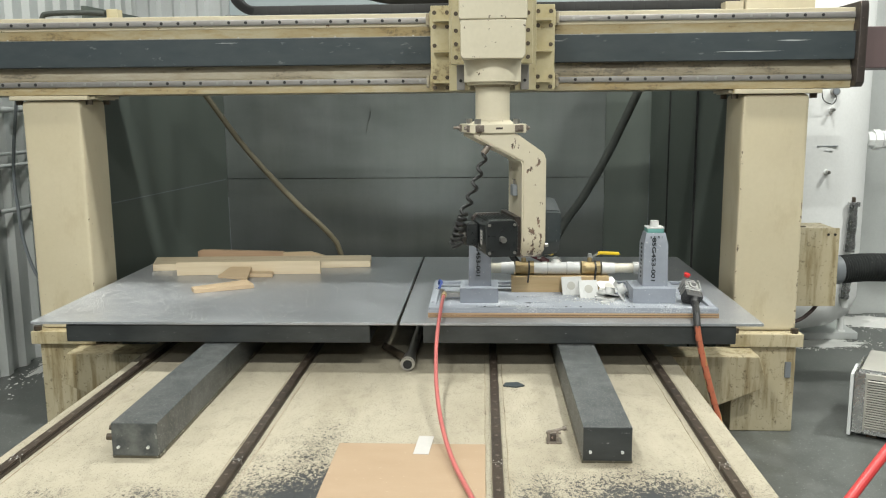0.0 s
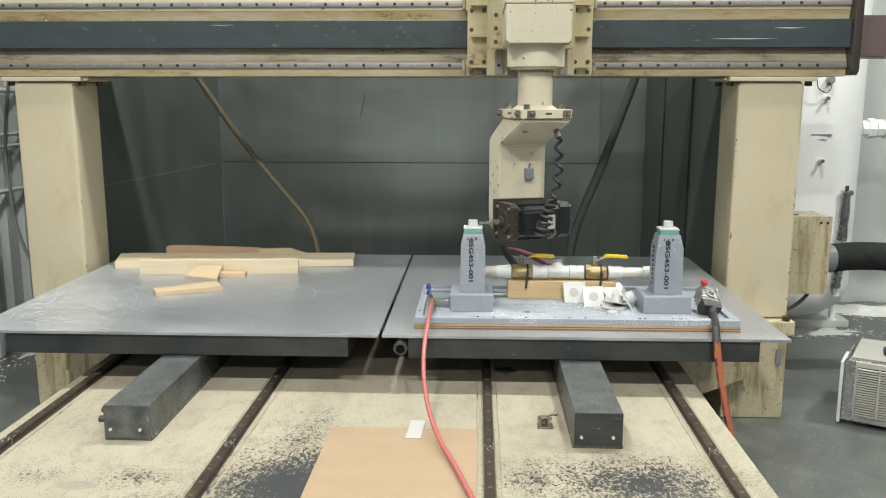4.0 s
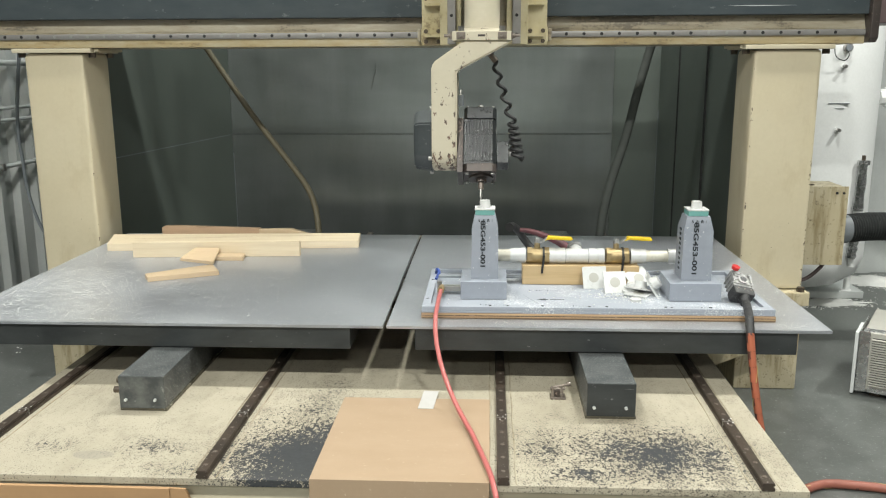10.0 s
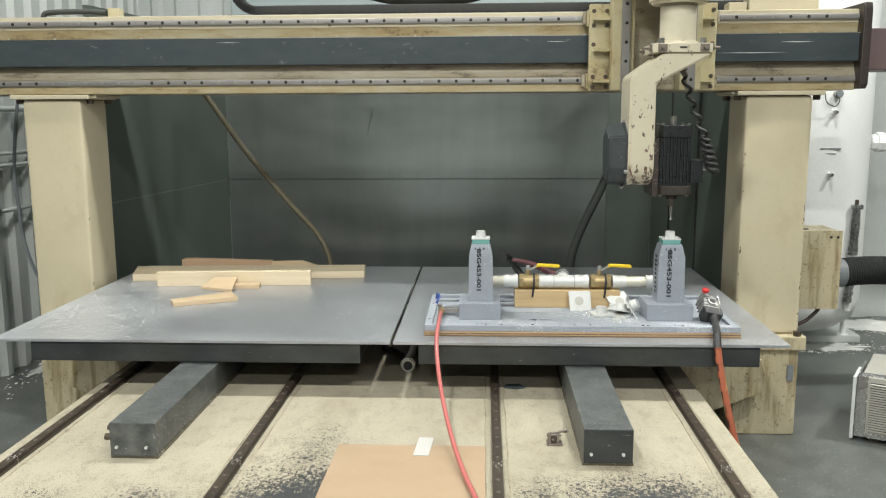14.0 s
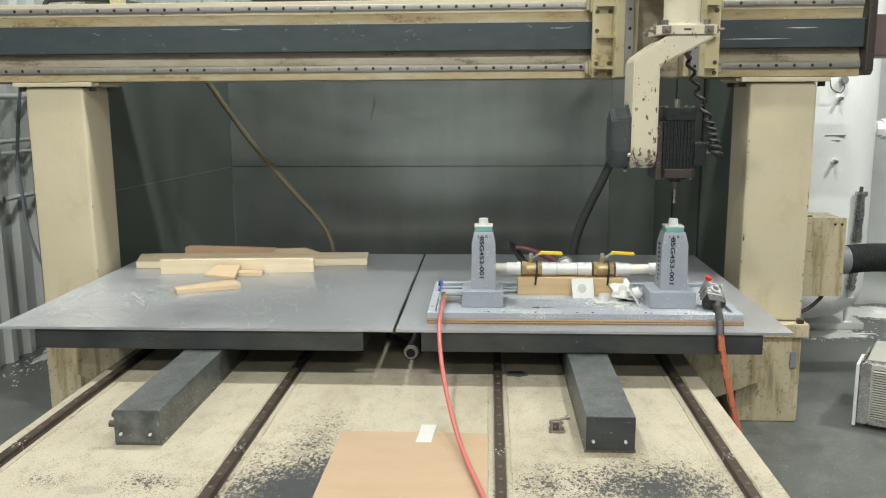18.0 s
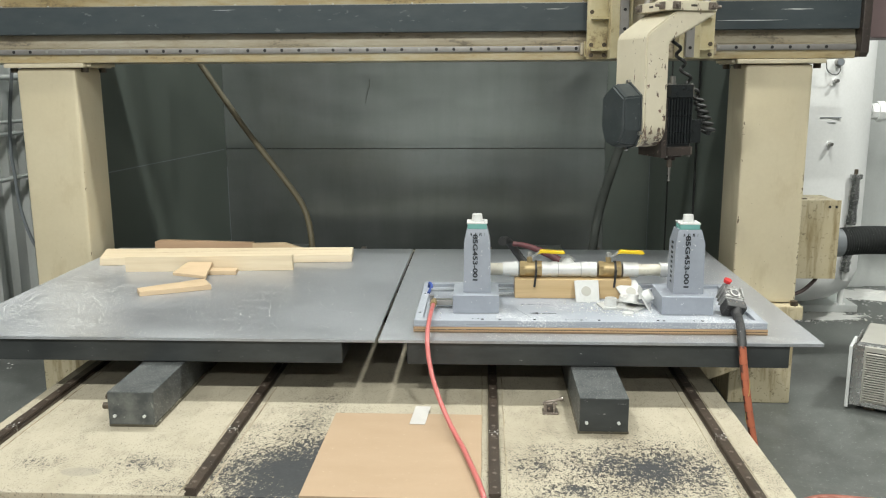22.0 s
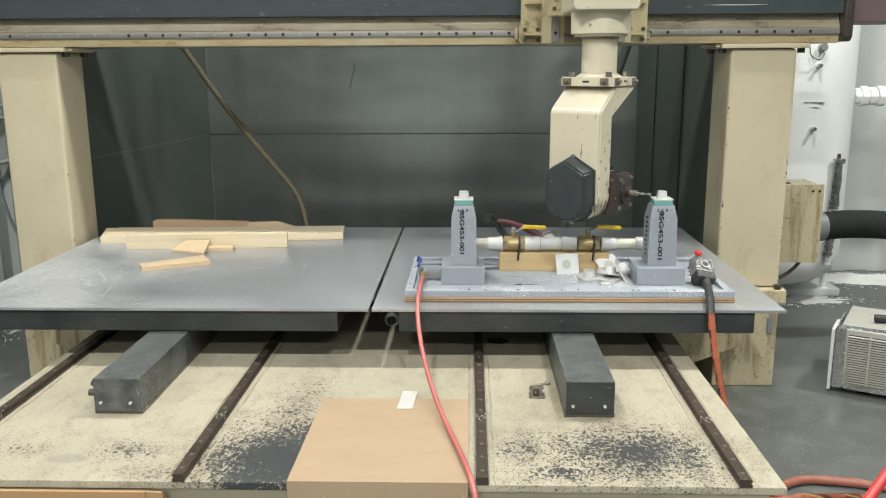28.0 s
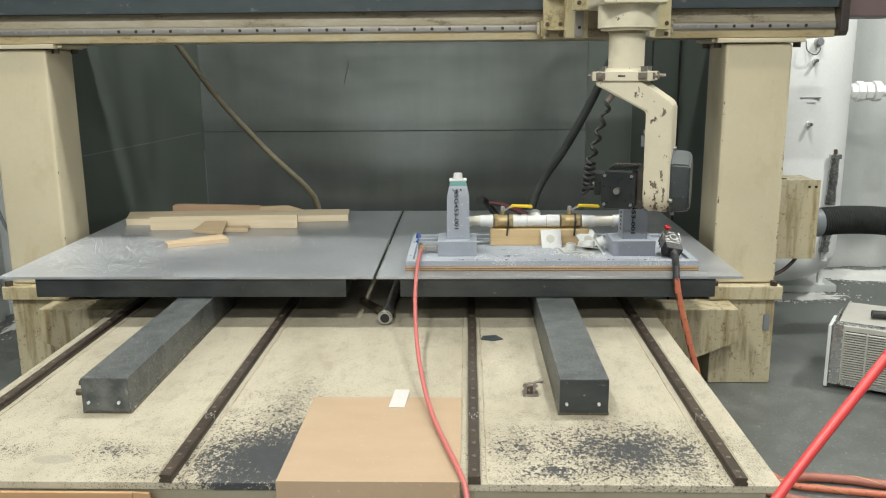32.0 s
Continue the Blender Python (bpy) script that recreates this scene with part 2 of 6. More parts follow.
DARK_HOSE = surface("dark_grey_hose", (0.072, 0.079, 0.072), (0.056, 0.062, 0.057), 0.7, large=10, spec=0.2)
WHITE_TANK = surface("white_tank_paint", (0.86, 0.87, 0.86), (0.80, 0.81, 0.80), 0.45, large=2, spots=(0.62, 0.62, 0.60), spot_size=14, spot_amount=0.73)
FOIL = surface("crumpled_foil_tape", (0.62, 0.62, 0.62), (0.45, 0.45, 0.45), 0.25, 0.9, large=30, fine=45, relief=1.0)
GALV = surface("galvanised_sheet", (0.62, 0.64, 0.63), (0.53, 0.55, 0.54), 0.38, 0.2, large=1.5, relief=0.06)
WALL_WHITE = surface("white_wall_sheet", (0.66, 0.68, 0.68), (0.60, 0.62, 0.62), 0.5, large=1.2, relief=0.05)
BLUE_SHEET = surface("pale_blue_sheet", (0.48, 0.55, 0.57), (0.42, 0.49, 0.51), 0.35, large=1.4, spots=(0.8, 0.82, 0.82), spot_size=16, spot_amount=0.76)
WALL_DARK = surface("dark_end_wall_tone", (0.07, 0.075, 0.075), (0.055, 0.06, 0.06), 0.6, large=1.2)
CEILING = surface("white_ceiling", (0.72, 0.72, 0.70), None, 0.7)
GRILLE = surface("off_white_plastic", (0.45, 0.44, 0.40), (0.37, 0.36, 0.325), 0.45, large=6, relief=0.05, spots=(0.3, 0.29, 0.26), spot_size=30, spot_amount=0.7)
GREY_PLASTIC = surface("grey_plastic", (0.22, 0.24, 0.26), None, 0.45)
BLUE_WIRE = surface("blue_plastic", (0.04, 0.08, 0.30), None, 0.4)
INK = surface("black_stencil_ink", (0.02, 0.025, 0.03), None, 0.6)
DUST = surface("white_powder", (0.72, 0.72, 0.70), (0.62, 0.62, 0.6), 0.9, large=8, fine=140, relief=0.6)


def booth_material(name, low, high, metal, rough):
    """Satin sheet steel, slightly buckled, with wipe marks, upright streaks and a few dull patches."""
    m, nt, bsdf = nodes_of(name)
    vec = coords(nt)
    big = noise_tex(nt, vec, 1.3, 3)
    wipe = noise_tex(nt, coords(nt, (0.7, 1, 3)), 2.4, 5, 0.6)
    fall = noise_tex(nt, coords(nt, (3, 3, 0.3)), 2.2, 5, 0.6)
    fine = noise_tex(nt, coords(nt, (1, 1, 0.5)), 26, 5, 0.7)
    blend = maths(nt, "MULTIPLY_ADD", big, 0.8, maths(nt, "MULTIPLY_ADD", fall, 0.7, maths(nt, "MULTIPLY_ADD", wipe, 0.6, -0.55)), True)
    col = mixc(nt, blend, low, high)
    col = mixc(nt, ramp(nt, fine, [(0.5, 0), (0.8, 0.12)]), col, tuple(c * 0.7 for c in low))
    nt.links.new(col, bsdf.inputs["Base Color"])
    bsdf.inputs["Metallic"].default_value = metal
    nt.links.new(maths(nt, "MULTIPLY_ADD", wipe, 0.14, maths(nt, "MULTIPLY_ADD", fall, 0.12, rough), True), bsdf.inputs["Roughness"])
    bump(nt, bsdf, big, 0.05, 0.02)
    return m


def column_material():
    """Cream paint with brown chips along the corners of a square post."""
    m, nt, bsdf = nodes_of("edge_chipped_cream_paint")
    vec = coords(nt)
    big = noise_tex(nt, vec, 2.4, 5)
    small = noise_tex(nt, vec, 60, 3)
    col = mixc(nt, ramp(nt, big, [(0.32, 0), (0.70, 1)]), (0.62, 0.55, 0.395), (0.56, 0.485, 0.33))
    col = mixc(nt, 0.2, col, mixc(nt, small, (0.43, 0.385, 0.28), (0.70, 0.64, 0.49)))
    smear = noise_tex(nt, coords(nt, (1, 1, 0.35)), 9, 5, 0.65)
    col = mixc(nt, ramp(nt, smear, [(0.56, 0), (0.76, 0.5)]), col, (0.42, 0.34, 0.20))
    sep = nt.nodes.new("ShaderNodeSeparateXYZ")
    nt.links.new(vec, sep.inputs[0])
    ex = maths(nt, "DIVIDE", maths(nt, "ABSOLUTE", sep.outputs[0]), 0.15)
    ey = maths(nt, "DIVIDE", maths(nt, "ABSOLUTE", sep.outputs[1]), 0.14)
    group = noise_tex(nt, vec, 7, 3, 0.5)
    edge = maths(nt, "MULTIPLY", maths(nt, "SUBTRACT", maths(nt, "MINIMUM", ex, ey), 0.87), maths(nt, "MULTIPLY_ADD", group, 4.6, -1.1), 0, True)
    chip = noise_tex(nt, coords(nt, (1, 1, 0.7)), 62, 5, 0.62)
    down = maths(nt, "MULTIPLY", maths(nt, "SUBTRACT", 1.25, sep.outputs[2]), 0.07, 0, True)
    mask = ramp(nt, maths(nt, "ADD", maths(nt, "ADD", chip, edge), down), [(0.732, 0), (0.750, 1)])
    col = mixc(nt, mask, col, (0.10, 0.07, 0.045))
    nt.links.new(col, bsdf.inputs["Base Color"])
    nt.links.new(maths(nt, "MULTIPLY_ADD", small, 0.2, 0.32, True), bsdf.inputs["Roughness"])
    bump(nt, bsdf, mixc(nt, mask, (0.7, 0.7, 0.7), (0.2, 0.2, 0.2)), 0.3, 0.001)
    return m


def foot_material():
    """Cream paint with oil runs and scuffs."""
    m, nt, bsdf = nodes_of("grimy_cream_paint")
    vec = coords(nt)
    big = noise_tex(nt, vec, 3, 5)
    small = noise_tex(nt, vec, 60, 3)
    col = mixc(nt, ramp(nt, big, [(0.32, 0), (0.68, 1)]), (0.57, 0.51, 0.365), (0.47, 0.40, 0.25))
    runs = noise_tex(nt, coords(nt, (1, 1, 0.12)), 22, 5, 0.6)
    col = mixc(nt, ramp(nt, runs, [(0.48, 0), (0.64, 0.75)]), col, (0.24, 0.17, 0.07))
    spots = noise_tex(nt, vec, 45, 7, 0.72)
    col = mixc(nt, ramp(nt, spots, [(0.57, 0), (0.67, 0.85)]), col, (0.12, 0.085, 0.045))
    nt.links.new(col, bsdf.inputs["Base Color"])
    bsdf.inputs["Roughness"].default_value = 0.45
    bump(nt, bsdf, small, 0.1)
    return m


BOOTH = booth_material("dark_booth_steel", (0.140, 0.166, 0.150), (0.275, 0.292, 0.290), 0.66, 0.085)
# copy of the booth sheet for the sides, toned up to look evenly lit
BOOTH_SIDE_LIT = booth_material("booth_sheet_lit_copy", (0.082, 0.099, 0.086), (0.118, 0.137, 0.122), 0.2, 0.24)
COLUMN_PAINT, FOOT_PAINT = column_material(), foot_material()


def floor_material():
    m, nt, bsdf = nodes_of("dusty_concrete")
    vec = coords(nt)
    big = noise_tex(nt, vec, 1.3, 6)
    mid = noise_tex(nt, vec, 7, 6, 0.7)
    fine = noise_tex(nt, vec, 120, 3)
    col = mixc(nt, ramp(nt, big, [(0.3, 0), (0.7, 1)]), (0.078, 0.086, 0.080), (0.112, 0.120, 0.113))
    col = mixc(nt, ramp(nt, mid, [(0.45, 0), (0.75, 1)]), col, (0.165, 0.172, 0.165))
    spk = noise_tex(nt, vec, 60, 7, 0.78)
    col = mixc(nt, ramp(nt, spk, [(0.58, 0), (0.68, 0.9)]), col, (0.42, 0.42, 0.41))
    grease = noise_tex(nt, coords(nt, (1, 0.6, 1)), 2.6, 6, 0.6)
    col = mixc(nt, ramp(nt, grease, [(0.52, 0), (0.70, 0.75)]), col, (0.085, 0.088, 0.084))
    nt.links.new(col, bsdf.inputs["Base Color"])
    nt.links.new(maths(nt, "MULTIPLY_ADD", mid, 0.5, 0.12, True), bsdf.inputs["Roughness"])
    bump(nt, bsdf, fine, 0.15)
    return m


def bed_material():
    """Cream paint worn through to dark steel in two patches, with chips scattered round them."""
    m, nt, bsdf = nodes_of("worn_cream_bed")
    vec = coords(nt)
    big = noise_tex(nt, vec, 2.4, 5)
    fine = noise_tex(nt, vec, 90, 3)
    chips = noise_tex(nt, coords(nt, (1, 0.72, 1)), 108, 6, 0.72)
    broad = noise_tex(nt, vec, 8, 6, 0.62)
    col = mixc(nt, ramp(nt, big, [(0.3, 0), (0.7, 1)]), (0.424, 0.382, 0.296), (0.348, 0.312, 0.238))
    col = mixc(nt, 0.25, col, mixc(nt, fine, (0.30, 0.27, 0.20), (0.58, 0.535, 0.425)))
    # how bare the paint is worn round each patch: middle x and y, half widths, bareness at the middle
    reach = None
    for cx, cy, hx, hy, most in ((-0.20, -1.86, 0.17, 0.20, 1.38), (-0.24, -1.50, 0.18, 0.40, 0.50), (-0.16, -1.66, 0.34, 0.34, 0.50), (0.76, -1.79, 0.24, 0.17, 1.0), (0.68, -1.80, 0.42, 0.26, 0.62),
                                 (0.46, -1.79, 0.17, 0.18, 0.56), (0.55, -1.91, 0.14, 0.08, 0.68), (-0.65, -1.81, 0.17, 0.10, 0.50), (-0.97, -1.80, 0.13, 0.07, 0.46), (-0.50, -1.93, 0.30, 0.08, 0.44), (-0.30, -1.90, 0.18, 0.16, 0.40), (0.98, -1.88, 0.04, 0.03, 0.7)):
        sub = nt.nodes.new("ShaderNodeVectorMath")
        sub.operation = "SUBTRACT"
        nt.links.new(vec, sub.inputs[0])
        sub.inputs[1].default_value = (cx, cy, 0.4965)
        mul = nt.nodes.new("ShaderNodeVectorMath")
        mul.operation = "MULTIPLY"
        nt.links.new(sub.outputs[0], mul.inputs[0])
        mul.inputs[1].default_value = (1 / hx, 1 / hy, 0)
        ln = nt.nodes.new("ShaderNodeVectorMath")
        ln.operation = "LENGTH"
        nt.links.new(mul.outputs[0], ln.inputs[0])
        d = maths(nt, "MULTIPLY_ADD", ln.outputs["Value"], -0.75, most)
        reach = d if reach is None else maths(nt, "MAXIMUM", reach, d)
    reach = maths(nt, "MULTIPLY_ADD", broad, 1.1, maths(nt, "SUBTRACT", maths(nt, "MAXIMUM", reach, -0.35), 0.55))
    flake = maths(nt, "MULTIPLY_ADD", chips, 4.4, -2.2)
    level = maths(nt, "ADD", flake, reach)
    mask = ramp(nt, level, [(0.50, 0), (0.56, 1)])
    grime = noise_tex(nt, coords(nt, (1, 0.35, 1)), 5, 7, 0.70)
    col = mixc(nt, ramp(nt, grime, [(0.46, 0), (0.72, 0.75)]), col, (0.27, 0.235, 0.170))
    cloud = noise_tex(nt, coords(nt, (1, 0.6, 1)), 16, 6, 0.68)
    col = mixc(nt, ramp(nt, cloud, [(0.52, 0), (0.72, 0.5)]), col, (0.25, 0.22, 0.165))
    tiny = noise_tex(nt, vec, 210, 5, 0.68)
    wide = maths(nt, "MULTIPLY_ADD", maths(nt, "MAXIMUM", reach, -0.6), 0.09, maths(nt, "MULTIPLY_ADD", cloud, 0.16, tiny))
    col = mixc(nt, ramp(nt, wide, [(0.640, 0), (0.678, 0.9)]), col, (0.085, 0.075, 0.06))
    bare = mixc(nt, ramp(nt, reach, [(0.2, 0), (0.7, 1)]), (0.050, 0.044, 0.038), mixc(nt, fine, (0.024, 0.026, 0.027), (0.055, 0.058, 0.062)))
    col = mixc(nt, mask, col, bare)
    oval = nt.nodes.new("ShaderNodeVectorMath")
    oval.operation = "MULTIPLY_ADD"
    nt.links.new(vec, oval.inputs[0])
    oval.inputs[1].default_value = (12, 26, 0)
    oval.inputs[2].default_value = (0.815 * 12, 1.86 * 26, 0)
    far = nt.nodes.new("ShaderNodeVectorMath")
    far.operation = "LENGTH"
    nt.links.new(oval.outputs[0], far.inputs[0])
    grey = ramp(nt, maths(nt, "MULTIPLY_ADD", broad, 0.5, far.outputs["Value"]), [(0.95, 0.35), (1.0, 0)])
    col = mixc(nt, grey, col, (0.19, 0.185, 0.165))
    nt.links.new(col, bsdf.inputs["Base Color"])
    bsdf.inputs["Roughness"].default_value = 0.5
    bump(nt, bsdf, mixc(nt, mask, (0.6, 0.6, 0.6), (0.2, 0.2, 0.2)), 0.4, 0.001)
    return m


def table_material():
    """Brushed aluminium plate with scratches, a haze of dust and fine white chips."""
    m, nt, bsdf = nodes_of("scratched_aluminium_plate")
    vec = coords(nt)
    big = noise_tex(nt, vec, 2.2, 5)
    brush = noise_tex(nt, coords(nt, (4, 55, 1)), 3, 6, 0.7)
    streak = noise_tex(nt, coords(nt, (2.5, 60, 1)), 5, 7, 0.75)
    col = mixc(nt, ramp(nt, big, [(0.3, 0), (0.7, 1)]), (0.31, 0.325, 0.362), (0.40, 0.415, 0.45))
    col = mixc(nt, 0.2, col, mixc(nt, brush, (0.2, 0.21, 0.23), (0.64, 0.65, 0.68)))
    crumb = noise_tex(nt, vec, 300, 5, 0.74)
    where = noise_tex(nt, vec, 2.6, 5, 0.6)
    clump = noise_tex(nt, vec, 24, 4, 0.65)
    at = nt.nodes.new("ShaderNodeSeparateXYZ")
    nt.links.new(vec, at.inputs[0])
    side = maths(nt, "ADD", maths(nt, "MULTIPLY", maths(nt, "SUBTRACT", -0.55, at.outputs[0]), 0.20, 0, True), maths(nt, "MULTIPLY", maths(nt, "SUBTRACT", at.outputs[0], 1.05), 0.12, 0, True))
    front = maths(nt, "MULTIPLY", maths(nt, "SUBTRACT", -0.52, at.outputs[1]), 0.35, 0, True)
    thick = maths(nt, "ADD", maths(nt, "ADD", maths(nt, "MULTIPLY", where, 0.5), maths(nt, "MULTIPLY", clump, 0.35)), maths(nt, "ADD", side, front))
    specks = ramp(nt, maths(nt, "MULTIPLY_ADD", thick, 0.30, crumb), [(0.655, 0), (0.73, 0.8)])
    haze = ramp(nt, thick, [(0.45, 0), (0.95, 0.28)])
    marks = ramp(nt, streak, [(0.50, 0), (0.66, 1)])
    film = maths(nt, "MULTIPLY_ADD", clump, 0.14, 0.06)
    cover = maths(nt, "MAXIMUM", maths(nt, "MAXIMUM", specks, maths(nt, "MAXIMUM", haze, film)), maths(nt, "MULTIPLY", marks, 0.42))
    grit = ramp(nt, noise_tex(nt, vec, 420, 4, 0.7), [(0.60, 0), (0.72, 0.45)])
    cover = maths(nt, "MAXIMUM", cover, grit)
    col = mixc(nt, cover, col, (0.60, 0.62, 0.65))
    nt.links.new(col, bsdf.inputs["Base Color"])
    nt.links.new(maths(nt, "SUBTRACT", 0.92, maths(nt, "MULTIPLY", cover, 0.9)), bsdf.inputs["Metallic"])
    nt.links.new(maths(nt, "ADD", maths(nt, "MULTIPLY_ADD", brush, 0.06, 0.21), maths(nt, "MULTIPLY", cover, 0.4), 0, True), bsdf.inputs["Roughness"])
    bump(nt, bsdf, crumb, 0.12, 0.001)
    return m


def head_material():
    """Cream enamel, chipped here and there and worn to brown primer towards the foot of the arm."""
    m, nt, bsdf = nodes_of("chipped_cream_enamel")
    vec = coords(nt)
    big = noise_tex(nt, vec, 3, 5)
    small = noise_tex(nt, vec, 60, 3)
    col = mixc(nt, ramp(nt, big, [(0.35, 0), (0.68, 1)]), (0.62, 0.57, 0.45), (0.555, 0.505, 0.385))
    col = mixc(nt, 0.22, col, mixc(nt, small, (0.46, 0.41, 0.30), (0.74, 0.68, 0.54)))
    sep = nt.nodes.new("ShaderNodeSeparateXYZ")
    nt.links.new(vec, sep.inputs[0])
    low = maths(nt, "MULTIPLY", maths(nt, "SUBTRACT", -0.38, sep.outputs[2]), 1.5, 0, True)
    edge = maths(nt, "MULTIPLY", maths(nt, "SUBTRACT", maths(nt, "ABSOLUTE", sep.outputs[1]), 0.097), 7.0, 0, True)
    chip = noise_tex(nt, coords(nt, (1, 1, 0.55)), 40, 6, 0.62)
    scrape = noise_tex(nt, coords(nt, (1, 1, 0.28)), 46, 5, 0.6)
    bare = ramp(nt, maths(nt, "ADD", scrape, maths(nt, "MULTIPLY", low, 0.5)), [(0.675, 0), (0.69, 1)])
    mask = maths(nt, "MAXIMUM", ramp(nt, maths(nt, "ADD", maths(nt, "ADD", chip, edge), low), [(0.698, 0), (0.713, 1)]), bare)
    primer = mixc(nt, ramp(nt, small, [(0.42, 0), (0.55, 1)]), (0.20, 0.13, 0.095), (0.09, 0.065, 0.05))
    col = mixc(nt, mask, col, primer)
    nt.links.new(col, bsdf.inputs["Base Color"])
    nt.links.new(maths(nt, "MULTIPLY_ADD", small, 0.25, 0.26, True), bsdf.inputs["Roughness"])
    bump(nt, bsdf, mixc(nt, mask, (0.7, 0.7, 0.7), (0.2, 0.2, 0.2)), 0.35, 0.001)
    return m


CREAM_ARM = head_material()
FLOOR, BED, TABLE = floor_material(), bed_material(), table_material()


# ---- mesh helpers ----
def box(bm, x0, x1, y0, y1, z0, z1, bevel=0.0):
    made = bmesh.ops.create_cube(bm, size=1, matrix=Matrix.Translation(((x0 + x1) / 2, (y0 + y1) / 2, (z0 + z1) / 2)) @ Matrix.Diagonal((x1 - x0, y1 - y0, z1 - z0, 1)))
    if bevel:
        edges = list({e for v in made["verts"] for e in v.link_edges})
        bmesh.ops.bevel(bm, geom=edges, offset=bevel, segments=2, profile=0.5, affect="EDGES")
    return bm


def rod(bm, a, b, r, seg=16, r2=None):
    a, b = Vector(a), Vector(b)
    turn = (b - a).to_track_quat("Z", "Y").to_matrix().to_4x4()
    bmesh.ops.create_cone(bm, cap_ends=True, segments=seg, radius1=r, radius2=r if r2 is None else r2, depth=(b - a).length, matrix=Matrix.Translation((a + b) / 2) @ turn)
    return bm


def prism(bm, outline, axis, lo, hi, bevel=0.0):
    """A polygon, given in the two other axes, drawn out along the axis."""
    def at(p, d):
        q = list(p)
        q.insert("xyz".index(axis), d)
        return bm.verts.new(q)
    ends = [[at(p, d) for p in outline] for d in (lo, hi)]
    faces = [bm.faces.new(ends[0]), bm.faces.new(ends[1][::-1])]
    for i in range(len(outline)):
        j = (i + 1) % len(outline)
        faces.append(bm.faces.new((ends[0][j], ends[0][i], ends[1][i], ends[1][j])))
    bmesh.ops.recalc_face_normals(bm, faces=faces)
    if bevel:
        edges = list({e for f in faces[:2] for e in f.edges})
        bmesh.ops.bevel(bm, geom=edges, offset=bevel, segments=2, profile=0.5, affect="EDGES")
    return bm


def sweep(bm, points, r, seg=10):
    """A round hose along the points; r may be a function of the share of the length."""
    pts = [Vector(p) for p in points]
    rings, side = [], None
    for i, p in enumerate(pts):
        way = (pts[min(i + 1, len(pts) - 1)] - pts[max(i - 1, 0)]).normalized()
        if side is None:
            side = way.orthogonal().normalized()
        side = (side - way * side.dot(way)).normalized()
        up = way.cross(side)
        rad = r(i / (len(pts) - 1)) if callable(r) else r
        rings.append([bm.verts.new(p + rad * (math.cos(a) * side + math.sin(a) * up)) for a in [2 * math.pi * k / seg for k in range(seg)]])
    for a, b in zip(rings, rings[1:]):
        for k in range(seg):
            f = bm.faces.new((a[k], a[(k + 1) % seg], b[(k + 1) % seg], b[k]))
            f.smooth = True
    bm.faces.new(rings[0][::-1])
    bm.faces.new(rings[-1])
    return bm


def mesh_of(name, bm, material):
    """A mesh with soft edges: each corner's normal is the mean, by area, of the faces that meet there at less than 38 degrees."""
    bm.normal_update()
    area = {f: f.calc_area() for f in bm.faces}
    normals = []
    for f in bm.faces:
        f.smooth = True
        own = f.normal
        for v in f.verts:
            n = Vector()
            for g in v.link_faces:
                if own.dot(g.normal) > 0.788:
                    n += g.normal * area[g]
            normals.append(n.normalized() if n.length > 1e-12 else own.copy())
    me = bpy.data.meshes.new(name)
    bm.to_mesh(me)
    bm.free()
    me.normals_split_custom_set(normals)
    me.materials.append(material)
    return me


def part(name, bm, material, parent, label=""):
    ob = new(name, mesh_of(name, bm, material))
    ob.parent = parent
    if label:
        tagged(ob, label)
    return ob


def thing(name, label, category, m=None, group=""):
    ob = new(name)
    ob.empty_display_size = 0.05
    if m is not None:
        ob.matrix_world = m
    return tagged(ob, label, category, group)


def single(name, bm, material, label, category="", group="", kind=""):
    return tagged(new(name, mesh_of(name, bm, material)), label, category, group, kind)


def B():
    return bmesh.new()


def shared(name, me, parent, m):
    ob = new(name, me)
    ob.parent = parent
    ob.matrix_basis = m
    return ob


def bezier(p0, p1, p2, p3, n):
    p0, p1, p2, p3 = map(Vector, (p0, p1, p2, p3))
    return [p0 * (1 - s) ** 3 + 3 * p1 * s * (1 - s) ** 2 + 3 * p2 * s * s * (1 - s) + p3 * s ** 3 for s in [k / n for k in range(n + 1)]]


def spline(points, n):
    """A smooth line through the points."""
    p = [Vector(q) for q in points]
    p = [2 * p[0] - p[1]] + p + [2 * p[-1] - p[-2]]
    out = []
    for i in range(1, len(p) - 2):
        for k in range(n):
            s = k / n
            out.append(0.5 * (2 * p[i] + (p[i + 1] - p[i - 1]) * s + (2 * p[i - 1] - 5 * p[i] + 4 * p[i + 1] - p[i + 2]) * s * s + (3 * p[i] - p[i - 1] - 3 * p[i + 1] + p[i + 2]) * s ** 3))
    return out + [p[-2]]


